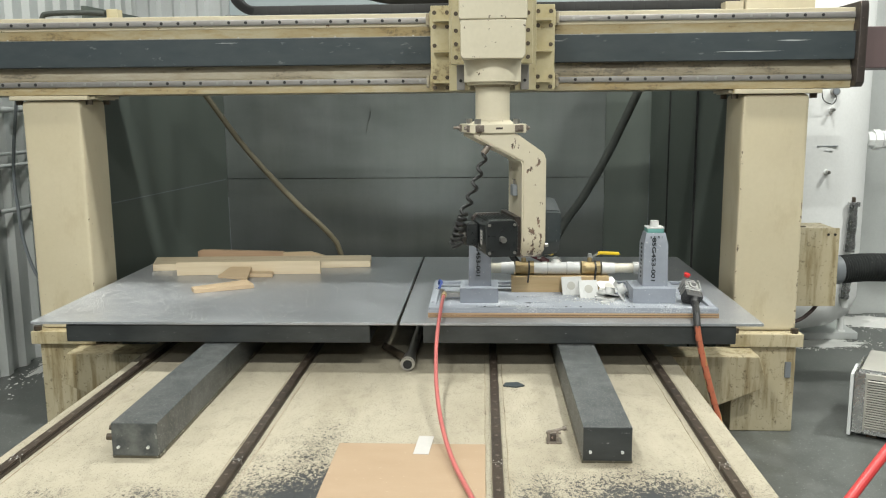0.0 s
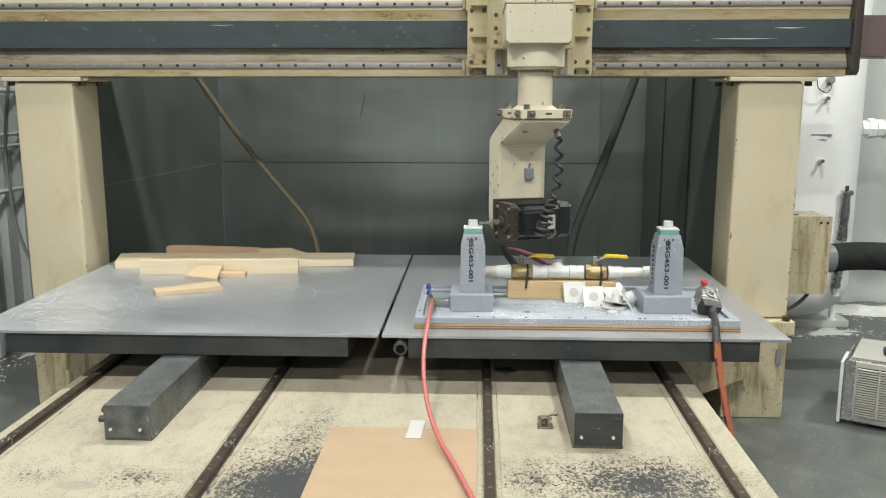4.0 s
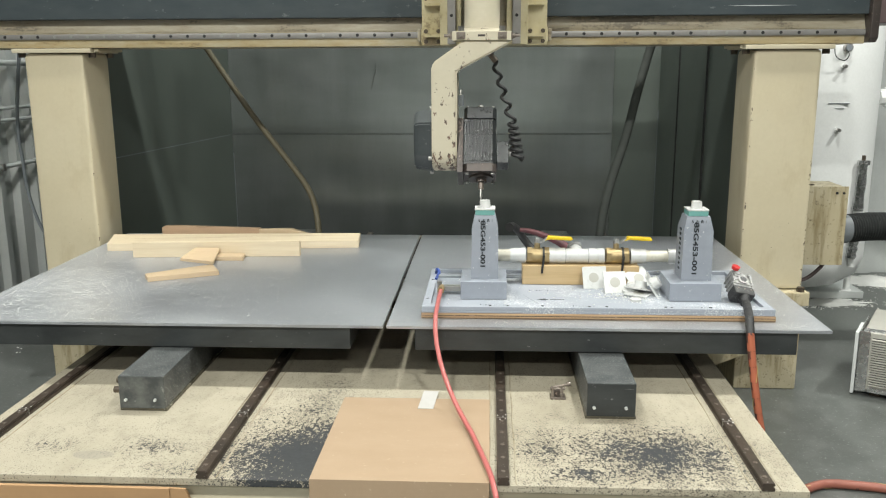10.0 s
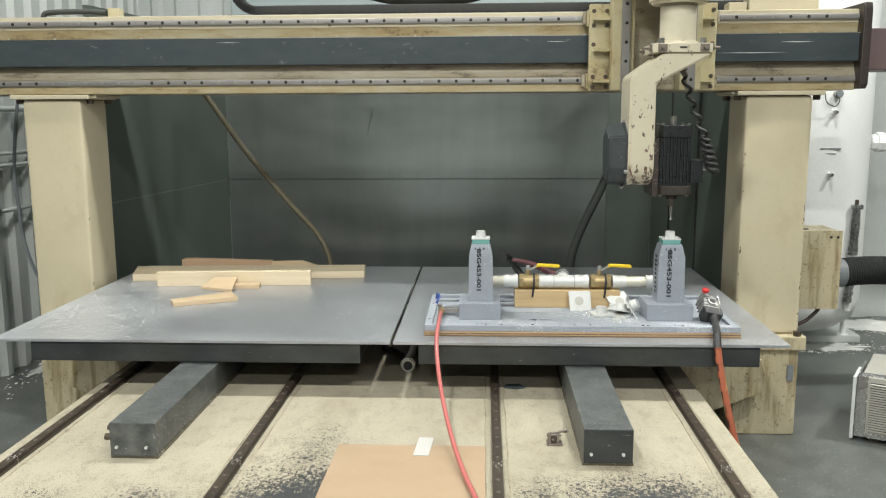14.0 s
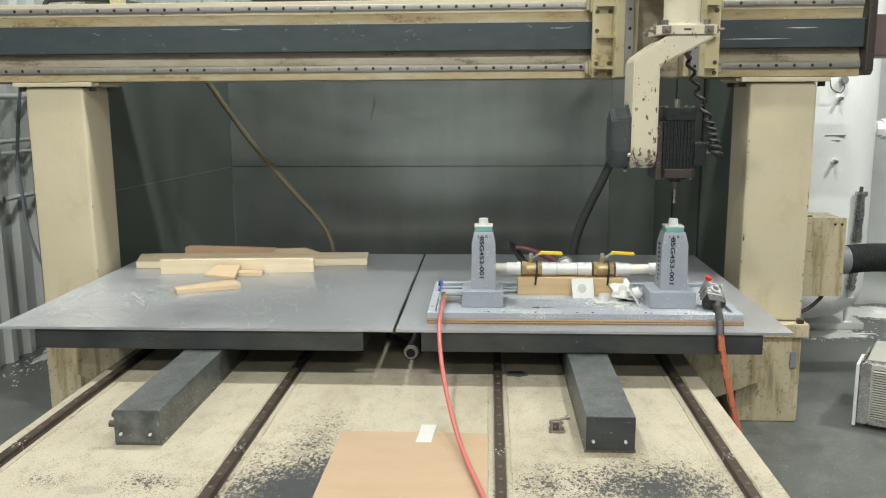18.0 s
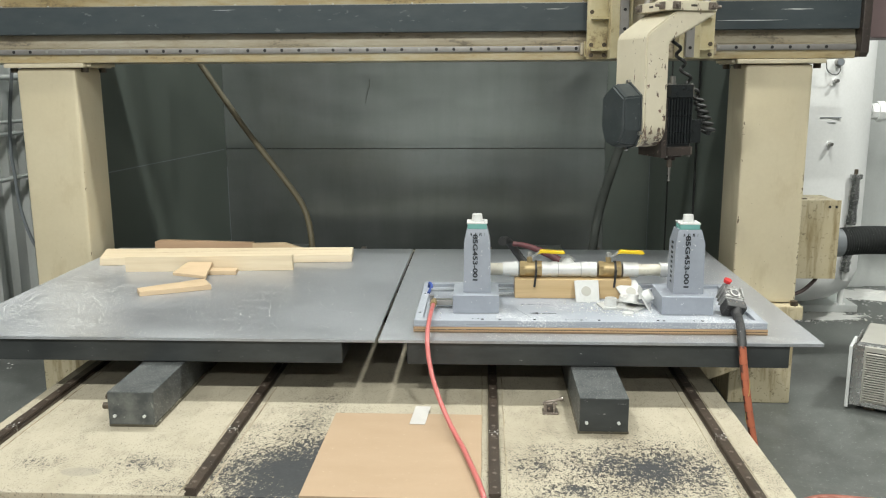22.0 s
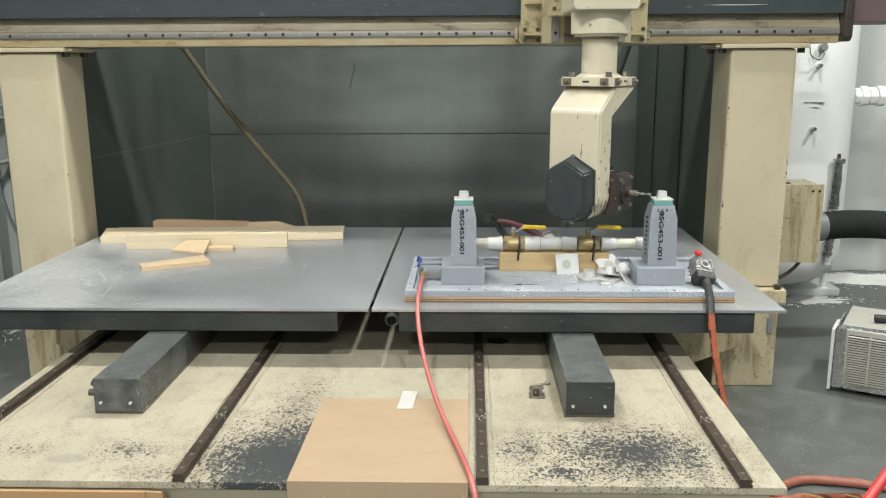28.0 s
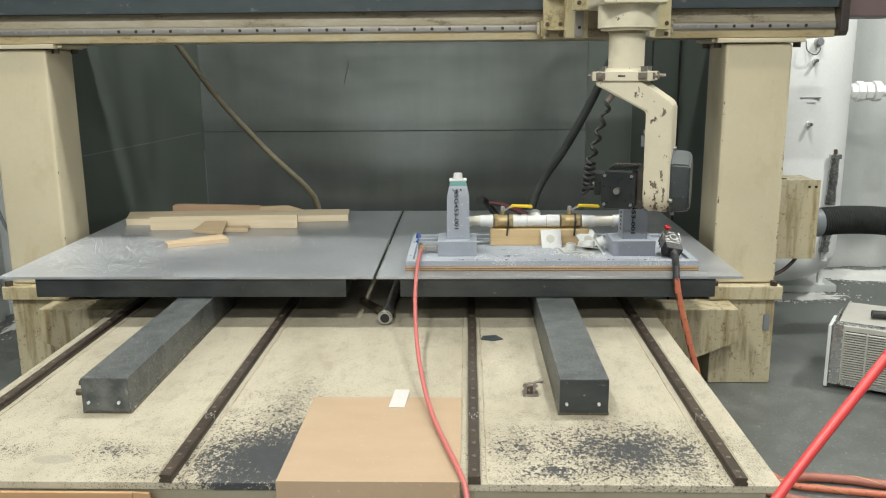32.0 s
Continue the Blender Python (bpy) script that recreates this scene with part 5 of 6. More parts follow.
FIXTURE, PIPE = fixture(), pipe_assembly()
BLOCK = thing("wood_block", "pale pine block under the pipe run", "wood", pose(0.6445, -0.163, 0.7362))
part("block", box(B(), -0.2215, 0.2215, -0.045, 0.045, 0.0003, 0.0745, 0.002), BLOCK_PINE, BLOCK)
for bz in (0.030, 0.060):
    part("nail_hole", rod(B(), (0.042, -0.0462, bz), (0.042, -0.0445, bz), 0.0035, 10), HOLE, BLOCK)


def scrap_cap(x, y, z, rx, ry, rz, knob):
    s = thing("cap_part", "milled white plastic square cap" if knob else "milled white plastic square with a round hole", "plastic part", pose(x, y, z, rx, ry, rz), "milled caps on the fixture")
    part("plate", box(B(), -0.042, 0.042, -0.042, 0.042, -0.003, 0.003, 0.001), PVC_WHITE, s)
    if knob:
        part("knob", rod(B(), (0, 0, 0.0031), (0, 0, 0.03), 0.0245, 20, 0.021), PVC_WHITE, s)
    else:
        # flat grey disc paints the soft shade of a round hollow
        part("hollow_shade_disc", rod(B(), (0, 0, 0.0029), (0, 0, 0.0036), 0.019, 22), GRILLE, s)
    return s


CAPS = [
    scrap_cap(0.690, -0.243, 0.774, 66, 0, 10, False),
    scrap_cap(0.699, -0.230, 0.772, 66, 0, 6, False),
    scrap_cap(0.826, -0.300, 0.7415, 4, 4, 20, True),
    scrap_cap(0.852, -0.318, 0.752, -6, 14, 35, True),
    scrap_cap(0.862, -0.225, 0.768, 42, -16, 20, False),
    scrap_cap(0.893, -0.325, 0.772, 0, 58, -14, True),
    scrap_cap(0.842, -0.345, 0.7405, 2, 2, 60, False),
]
# the cap that tips over while the table stands
FALLEN = scrap_cap(0.762, -0.30, 0.771, 60, 0, 8, False)
part("knob", rod(B(), (0, 0, -0.0031), (0, 0, -0.03), 0.0245, 20, 0.021), PVC_WHITE, FALLEN)
RING = thing("plastic_disc", "small white plastic disc lying on the fixture", "plastic part", pose(0.819, -0.425, 0.7362))
part("disc", rod(B(), (0, 0, 0.0003), (0, 0, 0.008), 0.02, 20), PVC_WHITE, RING)


def chips_on_fixture():
    """Loose curls and crumbs of milled plastic round the caps."""
    bm = B()
    rng = random.Random(21)
    for k in range(420):
        x = rng.gauss(0.79, 0.085) if k % 3 else rng.uniform(0.12, 1.22)
        y = rng.gauss(-0.33, 0.055) if k % 3 else rng.uniform(-0.53, -0.05)
        if 0.185 < x < 0.37 and -0.44 < y < -0.235 or 0.93 < x < 1.13 and -0.44 < y < -0.235 or 0.41 < x < 0.88 and y > -0.22 or not 0.1 < x < 1.23 or not -0.53 < y < -0.04:
            continue
        q = rng.uniform(0.0012, 0.0042)
        m = Matrix.Translation((x, y, 0.7362 + q * 0.3)) @ Matrix.Rotation(rng.uniform(0, 6.28), 4, "Z") @ Matrix.Rotation(rng.uniform(-0.5, 0.5), 4, "X") @ Matrix.Diagonal((q * rng.uniform(0.7, 2.2), q, q * 0.6, 1))
        bmesh.ops.create_cube(bm, size=1, matrix=m)
    return tagged(single("plastic_chips", bm, DUST, "white milled plastic crumbs on the fixture plate", "chips"), kind="stuff")


CRUMBS = chips_on_fixture()


def chips_on_table(x0, x1, seed, count, weight, label):
    """White milling chips lying loose on a table plate, thickest where weight says."""
    rng = random.Random(seed)
    verts, faces = [], []
    while len(faces) < count * 6:
        x, y = rng.uniform(x0 + 0.01, x1 - 0.01), rng.uniform(-0.652, 0.87)
        patch = 0.6 + 0.6 * noise.noise((x * 3 + seed, y * 2, 0)) + 0.7 * noise.noise((x * 14, y * 11, seed))
        if rng.random() > weight(x, y) * max(0.08, patch):
            continue
        if 0.055 < x < 1.27 and -0.58 < y < 0.0:
            continue
        q = rng.uniform(0.0008, 0.0013) * (1.9 if rng.random() < 0.08 else 1.0)
        a, ln, h = rng.uniform(0, 3.14), q * rng.uniform(1.0, 1.9), q * rng.uniform(0.5, 1.2)
        ca, sa = math.cos(a), math.sin(a)
        n = len(verts)
        for z in (0.7071, 0.7071 + h):
            for u, v in ((-1, -1), (1, -1), (1, 1), (-1, 1)):
                k = 1.0 if z < 0.70715 else 0.7
                verts.append((x + (u * ln * ca - v * q * sa) * 0.5 * k, y + (u * ln * sa + v * q * ca) * 0.5 * k, z))
        faces += [(n, n + 3, n + 2, n + 1), (n + 4, n + 5, n + 6, n + 7), (n, n + 1, n + 5, n + 4), (n + 1, n + 2, n + 6, n + 5), (n + 2, n + 3, n + 7, n + 6), (n + 3, n, n + 4, n + 7)]
    me = bpy.data.meshes.new("plastic_chips")
    me.from_pydata(verts, [], faces)
    me.materials.append(DUST)
    return tagged(new("plastic_chips", me), label, "chips", kind="stuff")


CHIPS = [
    chips_on_table(-1.600, -0.061, 31, 10500, lambda x, y: min(0.9, max(0.12, 0.95 - 0.75 * (x + 1.6))) * (1.0 if y < 0.1 else 0.45), "white plastic milling chips strewn over the table"),
    chips_on_table(-0.049, 1.420, 32, 3400, lambda x, y: (0.32 if x > 1.2 else 0.10) + (0.5 if y < -0.575 and x > 0.3 else 0.0), "white plastic milling chips strewn over the table"),
]


def connector():
    c = thing("cable_connector", "silver and black cable connector with a red knob on the fixture", "connector", pose(1.184, -0.415, 0.782, 34, 13, 10) @ Matrix.Scale(0.85, 4))
    part("shell", box(B(), -0.042, 0.042, -0.0095, 0.060, -0.030, 0.026, 0.006), SILVER, c, "scuffed silver cast shell")
    for k in range(3):
        part("shell_rib", box(B(), -0.047, 0.047, 0.000 + 0.021 * k, 0.006 + 0.021 * k, -0.033, 0.0300, 0.002), SILVER, c)
    for x in (-0.043, 0.036):
        part("shell_cheek", box(B(), x, x + 0.007, 0.008, 0.066, -0.02, 0.036, 0.003), SILVER, c)
    part("clamp_ring", rod(B(), (0.004, 0.024, 0.026), (0.004, 0.024, 0.036), 0.022, 24), SILVER, c)
    part("clamp_bore", rod(B(), (0.004, 0.024, 0.0355), (0.004, 0.024, 0.0368), 0.014, 20), BOOT, c)
    part("plug_body", box(B(), -0.046, 0.046, -0.056, -0.010, -0.034, 0.032, 0.009), BOOT, c, "black plug body specked with dust")
    for x in (-0.028, 0.0, 0.028):
        part("rivet", rod(B(), (x, -0.028, 0.0318), (x, -0.028, 0.0335), 0.0030, 8), CLAMP, c)
    part("strain_relief", rod(B(), (0.004, -0.052, 0.006), (0.004, -0.095, 0.002), 0.024, 14, 0.018), BOOT, c)
    for x in (-0.034, 0.034):
        part("clamp_screw", rod(B(), (x, 0.048, 0.0265), (x, 0.048, 0.042), 0.006, 8), SILVER, c)
    part("latch", box(B(), -0.02, 0.02, 0.056, 0.066, -0.01, 0.03, 0.003), SILVER, c)
    part("knob_stem", rod(B(), (-0.034, 0.052, 0.026), (-0.034, 0.058, 0.052), 0.008, 10), SILVER, c)
    part("knob", rod(B(), (-0.034, 0.058, 0.050), (-0.034, 0.062, 0.064), 0.0145, 18, 0.0170), RED_PLASTIC, c, "red round knob")
    return c


CONNECTOR = connector()
RED_TUBE = thing("red_air_line", "dark hose with a dull red sleeve looped behind the fixture", "hose")
part("hose", sweep(B(), spline([(0.430, 0.315, 0.848), (0.48, 0.31, 0.842), (0.54, 0.30, 0.824), (0.60, 0.30, 0.797), (0.68, 0.27, 0.755), (0.78, 0.20, 0.726)], 6), lambda u: 0.010 + 0.010 * u), DULL_RED, RED_TUBE)
part("collar", sweep(B(), spline([(0.385, 0.27, 0.868), (0.40, 0.33, 0.862), (0.425, 0.36, 0.835), (0.455, 0.37, 0.79), (0.50, 0.36, 0.745), (0.58, 0.34, 0.728)], 6), 0.017), RUBBER, RED_TUBE)
part("end_ring", rod(B(), (0.386, 0.278, 0.867), (0.383, 0.262, 0.868), 0.0195, 16), RUBBER, RED_TUBE)
MOVES_WITH_TABLE += [FIXTURE, PIPE, BLOCK, RING, CONNECTOR, RED_TUBE, CRUMBS] + CAPS + CHIPS


# ---- the carriage on the beam ----
CARRIAGE = thing("gantry_carriage", "yellowed cream carriage plate with ribs, bolts and vertical rails", "carriage")
part("back_plate", box(B(), -0.275, 0.285, -0.085, -0.050, 1.648, 2.028, 0.003), YELLOWED, CARRIAGE)
for s in (-1, 1):
    o = 0.005
    for z in (1.694, 1.973):
        part("bearing_block", box(B(), o + s * 0.235 - 0.052, o + s * 0.235 + 0.052, -0.0495, -0.006, z - 0.035, z + 0.035, 0.004), YELLOWED, CARRIAGE)
        part("end_seal", box(B(), o + s * 0.296 - 0.008, o + s * 0.296 + 0.008, -0.04, -0.004, z - 0.028, z + 0.028, 0.006), CREAM_DIRTY, CARRIAGE)
    for z in (1.665, 1.71, 1.852, 1.935, 1.997):
        for x in (0.205, 0.262):
            if (z, x) in ((1.852, 0.205),):
                continue
            part("bolt", rod(B(), (o + s * x, -0.0905, z), (o + s * x, -0.085, z), 0.0095, 12), DARK_BOLT, CARRIAGE)
    for z in (1.690, 1.825, 1.960):
        part("rib", prism(B(), [(-0.0851, z - 0.006), (-0.0851, z + 0.006), (-0.13, z + 0.006), (-0.13, z - 0.006)], "x", o + min(s * 0.265, s * 0.192), o + max(s * 0.265, s * 0.192)), YELLOWED, CARRIAGE)
    part("cheek", box(B(), o + s * 0.145 - 0.047, o + s * 0.145 + 0.045, -0.205, -0.0853, 1.648, 2.75, 0.003), YELLOWED, CARRIAGE)
    vr = part("vertical_rail", box(B(), o + s * 0.140 - 0.018, o + s * 0.140 + 0.018, -0.236, -0.2055, 1.650, 2.75, 0.003), RAIL, CARRIAGE, "bright steel vertical rail")
    vh = mesh_of("rail_hole", rod(B(), (0, -0.2375, 0), (0, -0.234, 0), 0.007, 10), HOLE)
    for k in range(13):
        shared("rail_hole", vh, vr, pose(o + s * 0.140, 0, 1.69 + 0.08 * k))
part("recess_plate", box(B(), -0.0925, 0.1025, -0.12, -0.0855, 1.652, 2.75), CREAM_DIRTY, CARRIAGE)

# the sliding ram housing, with its zero at the flange
RAM = new("ram_housing")
RAM.parent = CARRIAGE
YC = -0.612
part("motor_housing", prism(B(), [(-0.122, 0.405), (0.122, 0.405), (0.122, 0.275), (0.112, 0.262), (-0.112, 0.262), (-0.122, 0.275)], "y", YC - 0.15, -0.3405, 0.004), CREAM_HEAD, RAM)
part("upper_housing", box(B(), -0.128, 0.128, YC - 0.156, -0.3405, 0.4055, 0.80, 0.006), CREAM_HEAD, RAM)
sp = part("slide_plate", box(B(), -0.172, 0.172, -0.340, -0.262, 0.262, 0.95, 0.004), YELLOWED, RAM)
for s in (-1, 1):
    for z in (0.29, 0.345, 0.40, 0.47, 0.54):
        part("bolt", rod(B(), (s * 0.152, -0.346, z), (s * 0.152, -0.340, z), 0.009, 12), DARK_BOLT, sp)
for s in (-1, 1):
    part("rail_block", box(B(), s * 0.135 - 0.03, s * 0.135 + 0.03, -0.2615, -0.2385, 0.28, 0.40, 0.004), STEEL, RAM)
part("bearing_collar", rod(B(), (0, YC, 0.178), (0, YC, 0.2615), 0.112, 48), CREAM_HEAD, RAM)
part("collar_lip", rod(B(), (0, YC, 0.168), (0, YC, 0.1778), 0.101, 48), CREAM_HEAD, RAM)
part("collar_gap", rod(B(), (0, YC, 0.158), (0, YC, 0.1678), 0.072, 48), CREAM_DIRTY, RAM)

# ---- the rotating tool head, with its zero on the swivel axis at the flange ----
HEAD = thing("tool_head", "cream gooseneck milling head with chipped paint and a black motor", "milling head")
bm = rod(B(), (0, 0, 0.03), (0, 0, 0.1575), 0.068, 40)
part("quill_tube", bm, CREAM_ARM, HEAD)
part("tube_foot", rod(B(), (0, 0, 0.0165), (0, 0, 0.0298), 0.090, 40, 0.070), CREAM_ARM, HEAD)
fl = part("flange", prism(B(), [(-0.112, -0.095), (-0.095, -0.112), (0.095, -0.112), (0.112, -0.095), (0.112, 0.095), (0.095, 0.112), (-0.095, 0.112), (-0.112, 0.095)], "z", -0.018, 0.0160, 0.002), CREAM_ARM, HEAD, "chipped cream flange")
for x in (-0.078, 0.078):
    for y in (-0.078, 0.078):
        part("bolt", rod(B(), (x, y, 0.0162), (x, y, 0.036), 0.0135, 6), STEEL, fl)
for turn in (0, 90, 180, 270):
    for u in (-0.078, 0.078):
        m = Matrix.Rotation(radians(turn), 4, "Z")
        cb = part("clamp_block", box(B(), u - 0.017, u + 0.017, -0.1185, -0.1122, -0.013, 0.013, 0.002), CLAMP, fl, "grimy clamp block let into the flange edge")
        cb.matrix_basis = m
        shared("clamp_screw", mesh_of("clamp_screw", rod(B(), (u, -0.130, 0), (u, -0.1187, 0), 0.0065, 8), CLAMP), cb, Matrix.Identity(4))
    slot = part("flange_slot", box(B(), -0.014, 0.014, -0.1126, -0.110, -0.004, 0.004, 0.001), RUST, fl)
    slot.matrix_basis = Matrix.Rotation(radians(turn), 4, "Z")
for s in (-1, 1):
    part("side_screw", rod(B(), (s * 0.119, -0.078, 0.0), (s * 0.143, -0.078, 0.0), 0.006, 8), CLAMP, fl)
gooseneck = [(-0.068, -0.0185), (-0.178, -0.094), (-0.192, -0.114), (-0.192, -0.522), (-0.094, -0.522), (-0.094, -0.132), (0.103, -0.030), (0.103, -0.0185)]
bm = prism(B(), gooseneck, "y", -0.107, 0.107)
foot = [e for e in bm.edges if all(abs(v.co.z + 0.522) < 1e-4 for v in e.verts) and abs(e.verts[0].co.x - e.verts[1].co.x) > 0.05]
bmesh.ops.bevel(bm, geom=foot, offset=0.085, segments=7, profile=0.5, affect="EDGES")
bm.normal_update()
bmesh.ops.bevel(bm, geom=[e for e in bm.edges if e.is_manifold and e.calc_face_angle(0) > 0.5], offset=0.006, segments=2, affect="EDGES")
part("gooseneck_arm", bm, CREAM_ARM, HEAD, "chipped cream gooseneck arm")
cov = [(0, -0.278), (0.088, -0.328), (0.090, -0.455), (0.060, -0.510), (0, -0.526), (-0.060, -0.510), (-0.090, -0.455), (-0.088, -0.328)]
bm = B()
rings = [[bm.verts.new((x, y * s, -0.41 + (z + 0.41) * s)) for y, z in cov] for x, s in ((-0.1925, 1.0), (-0.250, 0.97), (-0.264, 0.90))]
for a, b in zip(rings, rings[1:]):
    for k in range(8):
        bm.faces.new((a[k], a[(k + 1) % 8], b[(k + 1) % 8], b[k]))
bm.faces.new(rings[0][::-1])
bm.faces.new(rings[-1])
bmesh.ops.recalc_face_normals(bm, faces=bm.faces)
bmesh.ops.bevel(bm, geom=[e for e in bm.edges if e.is_manifold and e.calc_face_angle(0) > 0.3], offset=0.006, segments=2, affect="EDGES")
cv = part("motor_cover", bm, COVER_BLACK, HEAD, "moulded black motor cover")
part("cover_lip", prism(B(), [(y * 1.05, -0.41 + (z + 0.41) * 1.05) for y, z in cov], "x", -0.1985, -0.1922), COVER_BLACK, cv)
for y, z in ((0, -0.276), (0.094, -0.465), (-0.094, -0.465), (0, -0.530)):
    part("screw", rod(B(), (-0.205, y, z), (-0.192, y, z), 0.008, 10), STEEL, cv)
sw = part("sensor", box(B(), -0.0935, -0.072, 0.006, 0.042, -0.270, -0.225, 0.004), GREY_PLASTIC, HEAD, "small grey limit switch")
part("sensor_stem", rod(B(), (-0.084, 0.024, -0.225), (-0.082, 0.030, -0.205), 0.005, 8), STEEL, sw)
part("cord_gland", rod(B(), (0.034, 0.080, -0.068), (0.056, 0.080, -0.096), 0.012, 12), CLAMP, HEAD)
part("gland_plug", rod(B(), (0.022, -0.055, -0.065), (0.027, -0.055, -0.071), 0.011, 12), STEEL, HEAD)


def coil():
    """A loose wavy lead from the gland that ends in a bunched coil leaning across the motor."""
    pts, n = [], 300
    for k in range(n + 1):
        u = k / n
        if u < 0.46:
            w = u / 0.46
            z, x, rad, a = -0.095 - 0.240 * w, 0.048 + 0.075 * w, 0.010 + 0.005 * w, 2 * math.pi * 4.2 * w
            y = 0.080 - 0.015 * w - 0.050 * w * w * w
        else:
            w = (u - 0.46) / 0.54
            z, x, rad, a = -0.335 - 0.135 * w, 0.123 + 0.022 * w, 0.015 + 0.005 * min(1, w * 1.5), 2 * math.pi * (4.2 + 6.0 * w)
            y = 0.015 - 0.060 * w
        pts.append((x + rad * math.cos(a), y + 1.15 * rad * math.sin(a), z))
    pts += spline([pts[-1], (0.160, -0.02, -0.480), (0.150, 0.015, -0.468), (0.128, 0.028, -0.452)], 5)[1:]
    return sweep(B(), pts, 0.0069, 8)


part("coiled_cord", coil(), RUBBER, HEAD, "black coiled power cord")

# the tilting spindle motor, with its zero on the tilt axis
DROP, REACH = 0.427, 0.236
SPINDLE = new("spindle_motor")
SPINDLE.parent = HEAD
tagged(SPINDLE, "black finned spindle motor with a rusty mount")
part("mount_plate", prism(B(), [(-0.078, 0.09), (0.078, 0.09), (0.082, -0.135), (-0.082, -0.135)], "x", -0.0935, -0.070, 0.003), RUST, SPINDLE, "rusty brown mounting plate")
part("motor_body", prism(B(), [(-0.0695, -0.062), (0.045, -0.062), (0.058, -0.048), (0.058, 0.048), (0.045, 0.062), (-0.0695, 0.062)], "z", -0.095, 0.090), MOTOR_BLACK, SPINDLE)
fin = mesh_of("fin", box(B(), -0.0024, 0.0024, -0.010, 0.0, -0.085, 0.088, 0.0012), MOTOR_BLACK)
for s in (-1, 1):
    for k in range(9):
        shared("cooling_fin", fin, SPINDLE, pose(-0.062 + 0.013 * k, s * 0.062, 0) @ pose(0, 0, 0, 0, 0, 0 if s < 0 else 180))
part("end_bell", prism(B(), [(-0.069, -0.055), (-0.055, -0.072), (0.044, -0.072), (0.060, -0.055), (0.060, 0.055), (0.044, 0.072), (-0.055, 0.072), (-0.069, 0.055)], "z", 0.0905, 0.140, 0.004), MOTOR_BLACK, SPINDLE)
part("rear_shaft", rod(B(), (-0.004, 0, 0.1402), (-0.004, 0, 0.172), 0.012, 16), STEEL, SPINDLE, "steel rear shaft")
for x in (-0.055, 0.046):
    for y in (-0.055, 0.055):
        part("screw", rod(B(), (x, y, 0.1402), (x, y, 0.146), 0.006, 8), STEEL, SPINDLE)
        part("nose_screw", rod(B(), (x, y, -0.137), (x, y, -0.130), 0.007, 8), STEEL, SPINDLE)
part("nose_flange", prism(B(), [(-0.069, -0.060), (-0.055, -0.074), (0.044, -0.074), (0.060, -0.060), (0.060, 0.060), (0.044, 0.074), (-0.055, 0.074), (-0.069, 0.060)], "z", -0.130, -0.0955, 0.003), RUST, SPINDLE, "rusty brown nose flange")
part("nose_ring", rod(B(), (0, 0, -0.138), (0, 0, -0.1302), 0.048, 28), RUST, SPINDLE)
part("nose_boss", rod(B(), (0, 0, -0.152), (0, 0, -0.1382), 0.022, 24), RUST, SPINDLE)
part("collet_nut", rod(B(), (0, 0, -0.180), (0, 0, -0.1522), 0.0110, 12), CLAMP, SPINDLE)
part("tool_holder", rod(B(), (0, 0, -0.212), (0, 0, -0.1802), 0.0055, 12), STEEL, SPINDLE)
part("probe_tip", rod(B(), (0, 0, -REACH), (0, 0, -0.2122), 0.0065, 12, 0.0028), STEEL, SPINDLE, "slim bright cutter")
part("terminal_box", box(B(), 0.0602, 0.108, -0.045, 0.045, -0.085, 0.005, 0.004), MOTOR_BLACK, SPINDLE)
mp = part("maker_plate", box(B(), 0.0582, 0.0592, -0.025, 0.032, 0.038, 0.071), PAPER, SPINDLE, "pale maker's plate")
for y in (-0.016, -0.004, 0.010):
    part("caption_bar", box(B(), 0.0592, 0.0595, y, y + 0.005, 0.048, 0.062), INK, mp)
part("cord_plug", rod(B(), (0.1, 0.0, -0.028), (0.134, 0.0, -0.026), 0.014, 12), STEEL, SPINDLE)


# ---- hoses that bend with the table: chains of rigid pieces ----
def chain(name, label, material, radius, length, count, category="hose", extra=None, ribs=0):
    t = thing(name, label, category)
    if ribs:
        bm = sweep(B(), [(0, 0, length * k / (4 * ribs)) for k in range(4 * ribs + 1)], lambda u: radius * (1 + 0.05 * math.sin(2 * math.pi * ribs * u)), 12)
    else:
        bm = rod(B(), (0, 0, -0.001), (0, 0, length), radius, 12)
    me = mesh_of("hose_piece", bm, material)
    bm = B()
    bmesh.ops.create_uvsphere(bm, u_segments=12, v_segments=8, radius=radius)
    knuckle = mesh_of("hose_joint", bm, material)
    pieces = []
    for k in range(count):
        p = shared("hose_piece", me, t, Matrix.Identity(4))
        if extra and k < extra[0]:
            p.data = mesh_of("hose_piece", rod(B(), (0, 0, -0.001), (0, 0, length), radius * 1.12, 12), extra[1])
            bm = B()
            bmesh.ops.create_uvsphere(bm, u_segments=12, v_segments=8, radius=radius * 1.12)
            part("hose_joint", bm, extra[1], p)
        else:
            shared("hose_joint", knuckle, p, Matrix.Identity(4))
        if extra and k >= extra[0] and k % 5 != 2:
            a0 = (k * 1.3) % 6.28
            part("tracer_wire", sweep(B(), [(radius * 1.03 * math.cos(a0 + a * 0.13), radius * 1.03 * math.sin(a0 + a * 0.13), length * a / 10) for a in range(11)], 0.0012, 5), TRACER, p)
        pieces.append(p)
    return pieces, length


